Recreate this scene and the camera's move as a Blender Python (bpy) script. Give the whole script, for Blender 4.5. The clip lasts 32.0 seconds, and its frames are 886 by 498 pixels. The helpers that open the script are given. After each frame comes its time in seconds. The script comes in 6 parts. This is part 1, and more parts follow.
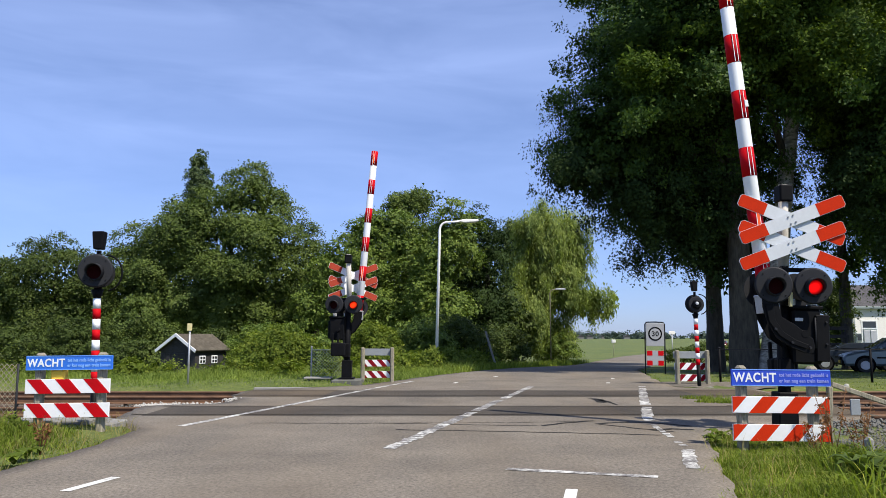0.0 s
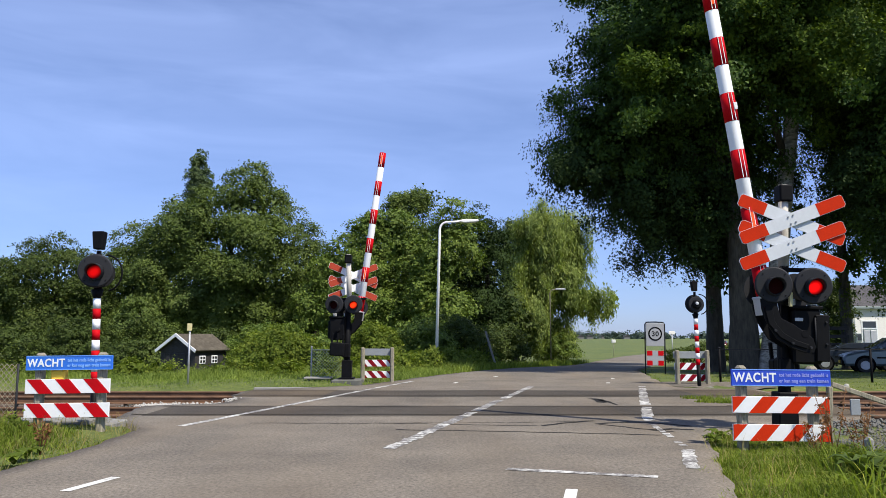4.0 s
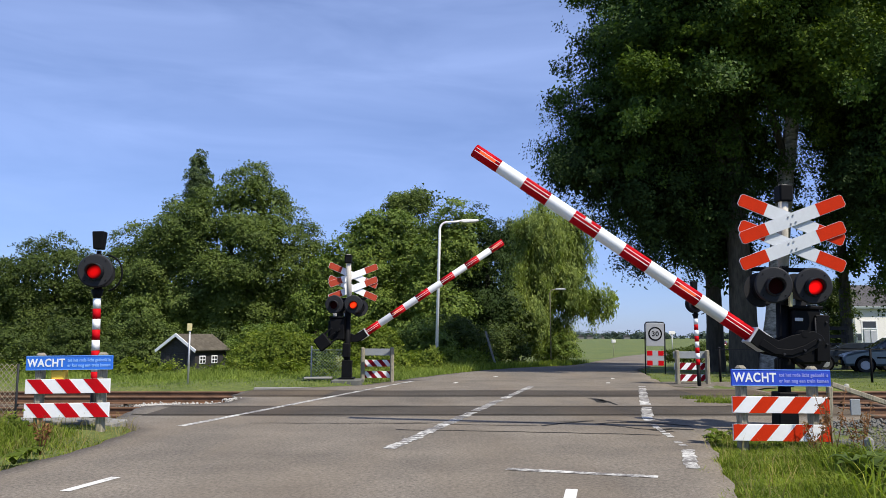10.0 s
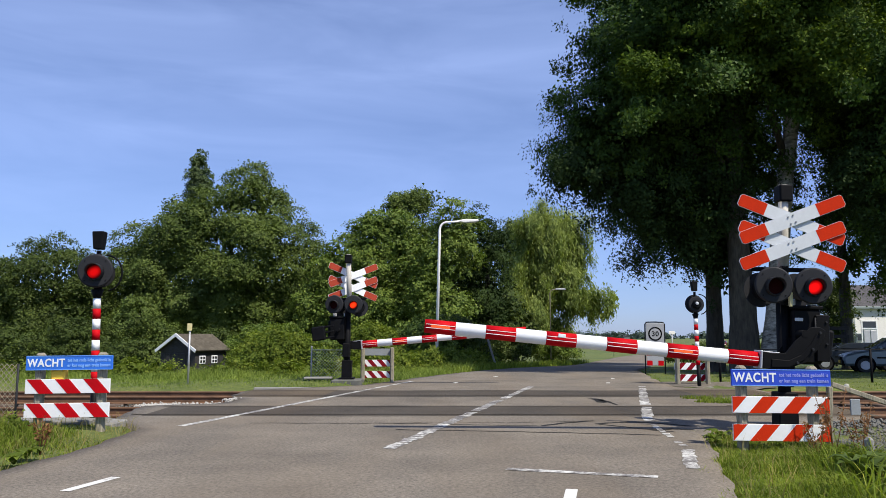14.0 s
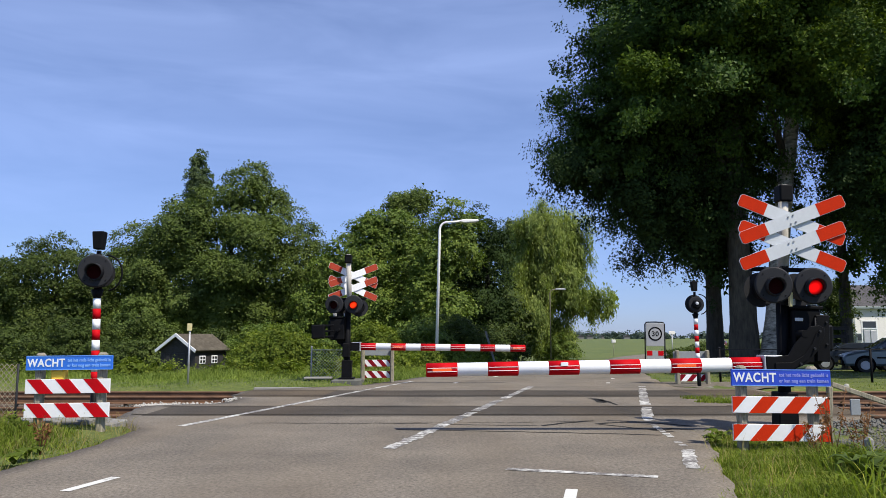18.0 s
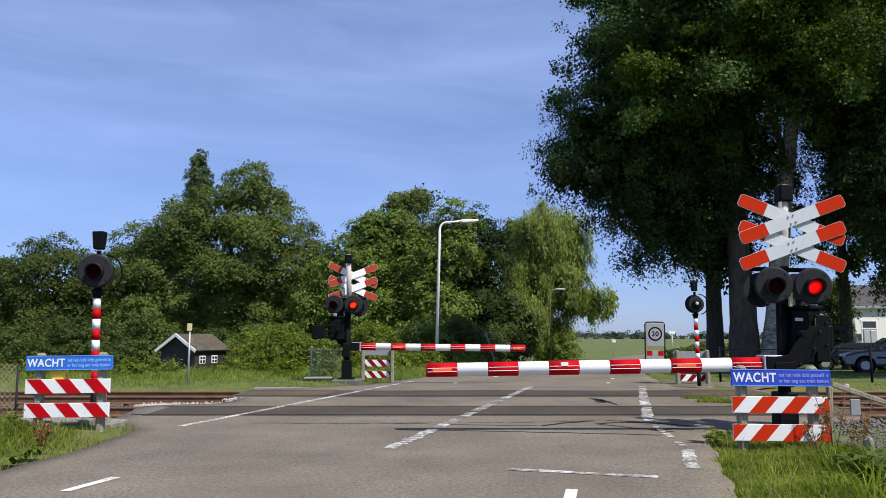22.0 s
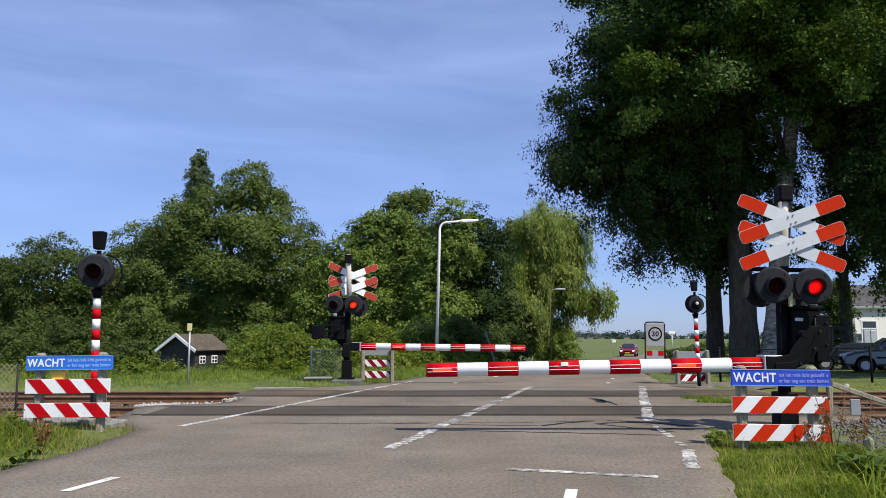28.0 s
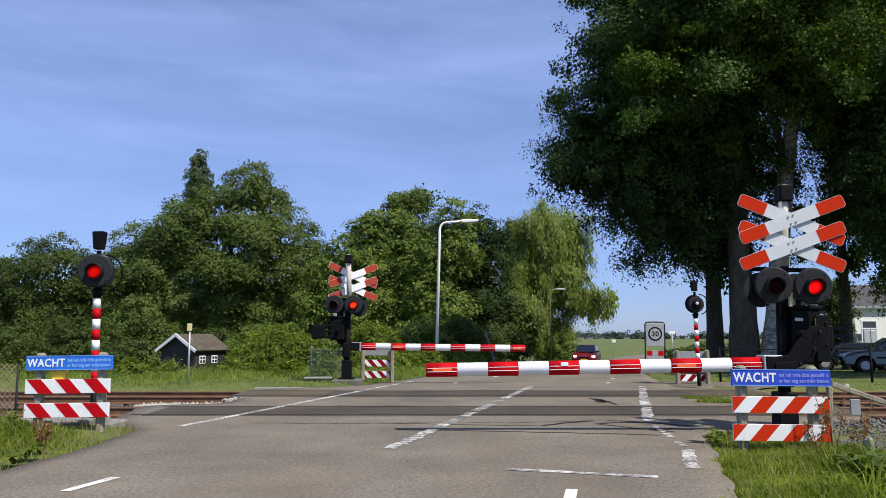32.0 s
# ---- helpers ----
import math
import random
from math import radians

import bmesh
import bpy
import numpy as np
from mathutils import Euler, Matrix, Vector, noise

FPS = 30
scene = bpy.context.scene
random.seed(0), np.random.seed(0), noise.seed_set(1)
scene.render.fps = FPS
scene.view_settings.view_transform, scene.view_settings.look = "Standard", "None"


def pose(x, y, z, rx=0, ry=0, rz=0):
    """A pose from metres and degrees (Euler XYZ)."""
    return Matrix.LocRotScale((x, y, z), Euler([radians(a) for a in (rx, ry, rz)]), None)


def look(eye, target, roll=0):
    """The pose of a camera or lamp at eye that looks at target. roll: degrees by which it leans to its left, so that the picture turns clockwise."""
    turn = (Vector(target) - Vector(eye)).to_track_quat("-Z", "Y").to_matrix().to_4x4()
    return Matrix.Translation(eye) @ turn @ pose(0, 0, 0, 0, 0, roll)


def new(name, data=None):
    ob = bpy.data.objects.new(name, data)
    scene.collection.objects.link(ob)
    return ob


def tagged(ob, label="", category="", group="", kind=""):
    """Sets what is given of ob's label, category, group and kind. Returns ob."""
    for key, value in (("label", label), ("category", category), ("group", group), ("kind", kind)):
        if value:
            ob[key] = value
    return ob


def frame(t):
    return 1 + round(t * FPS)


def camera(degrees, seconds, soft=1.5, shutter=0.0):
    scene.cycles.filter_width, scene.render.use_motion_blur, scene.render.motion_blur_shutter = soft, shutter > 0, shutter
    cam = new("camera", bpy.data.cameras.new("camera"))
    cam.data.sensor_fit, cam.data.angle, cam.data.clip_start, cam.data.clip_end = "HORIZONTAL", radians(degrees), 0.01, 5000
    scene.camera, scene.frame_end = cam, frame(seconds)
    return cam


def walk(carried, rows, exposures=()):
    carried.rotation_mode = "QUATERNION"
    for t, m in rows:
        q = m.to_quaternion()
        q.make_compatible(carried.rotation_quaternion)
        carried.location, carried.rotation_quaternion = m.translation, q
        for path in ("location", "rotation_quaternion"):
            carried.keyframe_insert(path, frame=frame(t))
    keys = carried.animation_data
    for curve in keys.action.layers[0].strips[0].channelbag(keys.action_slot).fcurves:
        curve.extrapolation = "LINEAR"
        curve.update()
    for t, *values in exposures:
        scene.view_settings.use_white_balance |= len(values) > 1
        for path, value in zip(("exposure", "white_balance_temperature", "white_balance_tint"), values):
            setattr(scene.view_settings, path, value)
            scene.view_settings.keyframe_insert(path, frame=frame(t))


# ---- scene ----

# ---------------------------------------------------------------- camera
cam = camera(61.42, 32.0, 0.75)
EYE = pose(0, 0, 1.28, 96.74, 0, 0)
walk(cam, [(0.0, EYE), (32.0, EYE)], exposures=[(0.0, 0.42), (9.0, 0.37), (13.0, 0.32), (19.0, 0.27), (32.0, 0.27)])

# ---------------------------------------------------------------- world and sun
SUN_TO = Vector((0.50, -0.48, 1.0)).normalized()
world = bpy.data.worlds.new("world")
scene.world = world
world.use_nodes = True
wn, wl = world.node_tree.nodes, world.node_tree.links
sky = wn.new("ShaderNodeTexSky")
sky.sky_type = "NISHITA"
sky.sun_disc = False
sky.sun_elevation = math.asin(SUN_TO.z)
sky.sun_rotation = math.atan2(SUN_TO.x, SUN_TO.y)
sky.air_density, sky.dust_density, sky.ozone_density = 0.9, 0.3, 4.0
coord = wn.new("ShaderNodeTexCoord")
stretch = wn.new("ShaderNodeMapping")
stretch.inputs["Scale"].default_value = (1.0, 1.0, 5.0)
stretch.inputs["Rotation"].default_value = (0.0, radians(-7), 0.0)
cirrus = wn.new("ShaderNodeTexNoise")
cirrus.inputs["Scale"].default_value = 3.2
cirrus.inputs["Detail"].default_value = 4.0
cirrus.inputs["Roughness"].default_value = 0.55
cirrus.inputs["Distortion"].default_value = 0.5
veil = wn.new("ShaderNodeMapRange")
for key, value in (("From Min", 0.32), ("From Max", 0.80), ("To Min", 0.12), ("To Max", 0.33)):
    veil.inputs[key].default_value = value
cloud = wn.new("ShaderNodeMixRGB")
cloud.inputs["Color2"].default_value = (5.5, 7.4, 10.5, 1)
wl.new(coord.outputs["Generated"], stretch.inputs["Vector"])
wl.new(stretch.outputs["Vector"], cirrus.inputs["Vector"])
wl.new(cirrus.outputs["Fac"], veil.inputs["Value"])
wl.new(veil.outputs["Result"], cloud.inputs["Fac"])
wl.new(sky.outputs["Color"], cloud.inputs["Color1"])
tint = wn.new("ShaderNodeMixRGB")
tint.blend_type = "MULTIPLY"
tint.inputs["Fac"].default_value = 1.0
height = wn.new("ShaderNodeSeparateXYZ")
wl.new(coord.outputs["Generated"], height.inputs["Vector"])
fade = wn.new("ShaderNodeValToRGB")
fade.color_ramp.elements[0].color = (0.55, 0.61, 0.85, 1)
fade.color_ramp.elements[1].color = (0.94, 0.90, 1.06, 1)
fade.color_ramp.elements[1].position = 0.32
wl.new(height.outputs["Z"], fade.inputs["Fac"])
wl.new(fade.outputs["Color"], tint.inputs["Color2"])
wl.new(cloud.outputs["Color"], tint.inputs["Color1"])
wl.new(tint.outputs["Color"], wn["Background"].inputs["Color"])
wn["Background"].inputs["Strength"].default_value = 0.113
sun = new("sun", bpy.data.lights.new("sun", "SUN"))
sun.data.energy, sun.data.angle, sun.data.color = 5.0, radians(0.5), (1.0, 0.92, 0.79)
sun.matrix_basis = look(SUN_TO * 60, (0, 0, 0))


# ---------------------------------------------------------------- materials
def ramp(nt, fac, stops):
    node = nt.nodes.new("ShaderNodeValToRGB")
    el = node.color_ramp.elements
    while len(el) < len(stops):
        el.new(0.5)
    for e, (at, colour) in zip(el, stops):
        e.position, e.color = at, (*colour, 1)
    nt.links.new(fac, node.inputs["Fac"])
    return node.outputs["Color"]


def noise_tex(nt, scale, detail=5.0, rough=0.6, vec=None, stretch_by=None):
    n = nt.nodes.new("ShaderNodeTexNoise")
    n.inputs["Scale"].default_value, n.inputs["Detail"].default_value, n.inputs["Roughness"].default_value = scale, detail, rough
    if vec is None:
        vec = nt.nodes.new("ShaderNodeTexCoord").outputs["Object"]
    if stretch_by:
        m = nt.nodes.new("ShaderNodeMapping")
        m.inputs["Scale"].default_value = stretch_by
        nt.links.new(vec, m.inputs["Vector"])
        vec = m.outputs["Vector"]
    nt.links.new(vec, n.inputs["Vector"])
    return n.outputs["Fac"]


def mix(nt, fac, a, b, mode="MIX"):
    n = nt.nodes.new("ShaderNodeMixRGB")
    n.blend_type = mode
    for key, v in (("Fac", fac), ("Color1", a), ("Color2", b)):
        if isinstance(v, (int, float)):
            n.inputs[key].default_value = v
        elif isinstance(v, tuple):
            n.inputs[key].default_value = (*v, 1)
        else:
            nt.links.new(v, n.inputs[key])
    return n.outputs["Color"]


def bump(nt, bsdf, height, strength, distance=0.02):
    b = nt.nodes.new("ShaderNodeBump")
    b.inputs["Strength"].default_value, b.inputs["Distance"].default_value = strength, distance
    nt.links.new(height, b.inputs["Height"])
    nt.links.new(b.outputs["Normal"], bsdf.inputs["Normal"])


def base_mat(name, rough=0.6, metal=0.0):
    m = bpy.data.materials.new(name)
    m.use_nodes = True
    b = m.node_tree.nodes["Principled BSDF"]
    b.inputs["Roughness"].default_value, b.inputs["Metallic"].default_value = rough, metal
    return m, m.node_tree, b


def worn(name, colour, dirt, rough=0.5, metal=0.0, amount=0.35, scale=3.0, fine=40.0, relief=0.15, spec=0.5, speck=0.25):
    """Paint or metal with grime at two scales."""
    m, nt, b = base_mat(name, rough, metal)
    big = ramp(nt, noise_tex(nt, scale), [(0.40, (0, 0, 0)), (0.72, (1, 1, 1))])
    small = noise_tex(nt, fine)
    c = mix(nt, mix(nt, amount, (0, 0, 0), big), colour, dirt)
    c = mix(nt, speck, c, mix(nt, 1.0, c, ramp(nt, small, [(0.3, (0.6, 0.6, 0.6)), (0.7, (1.2, 1.2, 1.2))]), "MULTIPLY"))
    nt.links.new(c, b.inputs["Base Color"])
    b.inputs["Specular IOR Level"].default_value = spec
    bump(nt, b, small, relief, 0.004)
    return m


def asphalt_mat(name, dark, light, patch):
    m, nt, b = base_mat(name, 0.85)
    stones = noise_tex(nt, 26.0, 6.0, 0.85)
    blotch = noise_tex(nt, 0.55, 6.0, 0.62)
    tracks = noise_tex(nt, 0.5, 3.0, 0.5, stretch_by=(1.6, 0.25, 1))
    c = ramp(nt, stones, [(0.38, dark), (0.62, light)])
    c = mix(nt, 0.75, c, mix(nt, 1.0, c, ramp(nt, blotch, [(0.32, (0.62, 0.62, 0.63)), (0.68, (1.25, 1.23, 1.19))]), "MULTIPLY"))
    c = mix(nt, mix(nt, 0.45, (0, 0, 0), ramp(nt, tracks, [(0.45, (0, 0, 0)), (0.70, (1, 1, 1))])), c, patch)
    nt.links.new(c, b.inputs["Base Color"])
    b.inputs["Specular IOR Level"].default_value = 0.12
    bump(nt, b, stones, 0.6, 0.008)
    return m


def marking_mat(name, keep=0.45):
    m, nt, b = base_mat(name, 0.7)
    chips = noise_tex(nt, 14.0, 8.0, 0.75)
    bars = noise_tex(nt, 2.2, 3.0, 0.6)
    f = ramp(nt, mix(nt, 0.4, chips, bars), [(keep, (0, 0, 0)), (keep + 0.10, (1, 1, 1))])
    c = mix(nt, f, (0.13, 0.12, 0.11), (0.58, 0.58, 0.54))
    nt.links.new(c, b.inputs["Base Color"])
    return m


def mix3(a, b, t):
    return tuple(p + (q - p) * t for p, q in zip(a, b))


def leaf_mat(name, dark, mid, light, glow=0.35, rough=0.62, spec=0.08):
    m, nt, b = base_mat(name, rough)
    rnd = nt.nodes.new("ShaderNodeNewGeometry").outputs["Random Per Island"]
    clump = noise_tex(nt, 0.45, 3.0, 0.5)
    c = ramp(nt, rnd, [(-0.0, mix3(dark, mid, 0.7)), (0.6, mid), (1.0, mix3(mid, light, 0.36))])
    spray = noise_tex(nt, 2.4, 3.0, 0.6)
    c = mix(nt, 0.8, c, mix(nt, 1.0, c, ramp(nt, spray, [(0.34, (0.62, 0.66, 0.62)), (0.66, (1.38, 1.32, 1.2))]), "MULTIPLY"))
    c = mix(nt, 0.7, c, mix(nt, 1.0, c, ramp(nt, clump, [(0.3, (0.55, 0.62, 0.55)), (0.72, (1.4, 1.3, 1.1))]), "MULTIPLY"))
    nt.links.new(c, b.inputs["Base Color"])
    b.inputs["Specular IOR Level"].default_value = spec
    tr = nt.nodes.new("ShaderNodeBsdfTranslucent")
    nt.links.new(mix(nt, 1.0, c, (1.5, 1.6, 0.7), "MULTIPLY"), tr.inputs["Color"])
    ms = nt.nodes.new("ShaderNodeMixShader")
    ms.inputs["Fac"].default_value = glow
    nt.links.new(b.outputs["BSDF"], ms.inputs[1])
    nt.links.new(tr.outputs["BSDF"], ms.inputs[2])
    nt.links.new(ms.outputs["Shader"], nt.nodes["Material Output"].inputs["Surface"])
    return m


def matte(name, a, spec=0.15):
    m, nt, b = base_mat(name, 0.8)
    b.inputs["Base Color"].default_value = (*a, 1)
    b.inputs["Specular IOR Level"].default_value = spec
    return m


def grained(name, a, b_, scale, stretch_by, rough=0.8, relief=0.5):
    m, nt, b = base_mat(name, rough)
    g = noise_tex(nt, scale, 6.0, 0.65, stretch_by=stretch_by)
    spots = noise_tex(nt, scale * 0.25, 3.0, 0.5)
    c = ramp(nt, g, [(0.3, a), (0.7, b_)])
    c = mix(nt, 0.5, c, mix(nt, 1.0, c, ramp(nt, spots, [(0.35, (0.6, 0.6, 0.6)), (0.7, (1.15, 1.15, 1.15))]), "MULTIPLY"))
    nt.links.new(c, b.inputs["Base Color"])
    bump(nt, b, g, relief, 0.02)
    return m


def ground_mat():
    m, nt, b = base_mat("grass_soil", 0.95)
    fine = noise_tex(nt, 9.0, 6.0, 0.7)
    big = noise_tex(nt, 0.12, 5.0, 0.6)
    c = ramp(nt, fine, [(0.25, (0.035, 0.052, 0.011)), (0.55, (0.090, 0.122, 0.022)), (0.8, (0.19, 0.195, 0.046))])
    c = mix(nt, 0.6, c, mix(nt, 1.0, c, ramp(nt, big, [(0.3, (0.6, 0.75, 0.6)), (0.7, (1.45, 1.25, 1.0))]), "MULTIPLY"))
    tufts = noise_tex(nt, 0.8, 4.0, 0.65)
    c = mix(nt, 0.7, c, mix(nt, 1.0, c, ramp(nt, tufts, [(0.32, (0.6, 0.66, 0.6)), (0.68, (1.35, 1.25, 1.2))]), "MULTIPLY"))
    nt.links.new(c, b.inputs["Base Color"])
    bump(nt, b, fine, 0.7, 0.05)
    return m


def glow_mat(name, colour, strength):
    m, nt, b = base_mat(name, 0.3)
    b.inputs["Base Color"].default_value = (*[0.02 * c for c in colour], 1)
    b.inputs["Emission Color"].default_value = (*colour, 1)
    b.inputs["Emission Strength"].default_value = strength
    b.inputs["Specular IOR Level"].default_value = 0.05
    return m


def lens_mat(name, strength, colour=(1.0, 0.004, 0.004)):
    """A lit red lens: brightest in an oval round its lamp, dimmer to the rim; the falloff also holds the hood's shade.
    """
    m = glow_mat(name, colour, strength)
    nt = m.node_tree
    b = nt.nodes["Principled BSDF"]
    at = nt.nodes.new("ShaderNodeMapping")
    at.vector_type = "TEXTURE"
    at.inputs["Location"].default_value = (-0.008, 0, -0.006)
    at.inputs["Rotation"].default_value = (0, radians(-32), 0)
    at.inputs["Scale"].default_value = (0.115, 1.0, 0.085)
    nt.links.new(nt.nodes.new("ShaderNodeTexCoord").outputs["Object"], at.inputs["Vector"])
    far = nt.nodes.new("ShaderNodeVectorMath")
    far.operation = "LENGTH"
    nt.links.new(at.outputs["Vector"], far.inputs[0])
    fall = nt.nodes.new("ShaderNodeMapRange")
    fall.interpolation_type = "SMOOTHSTEP"
    for key, value in (("From Min", 0.25), ("From Max", 1.15), ("To Min", strength * 1.25), ("To Max", strength * 0.05)):
        fall.inputs[key].default_value = value
    nt.links.new(far.outputs["Value"], fall.inputs["Value"])
    nt.links.new(fall.outputs["Result"], b.inputs["Emission Strength"])
    return m


def glass_mat(name, tint, rough=0.08):
    m, nt, b = base_mat(name, rough)
    b.inputs["Base Color"].default_value = (*tint, 1)
    b.inputs["Specular IOR Level"].default_value = 0.8
    return m


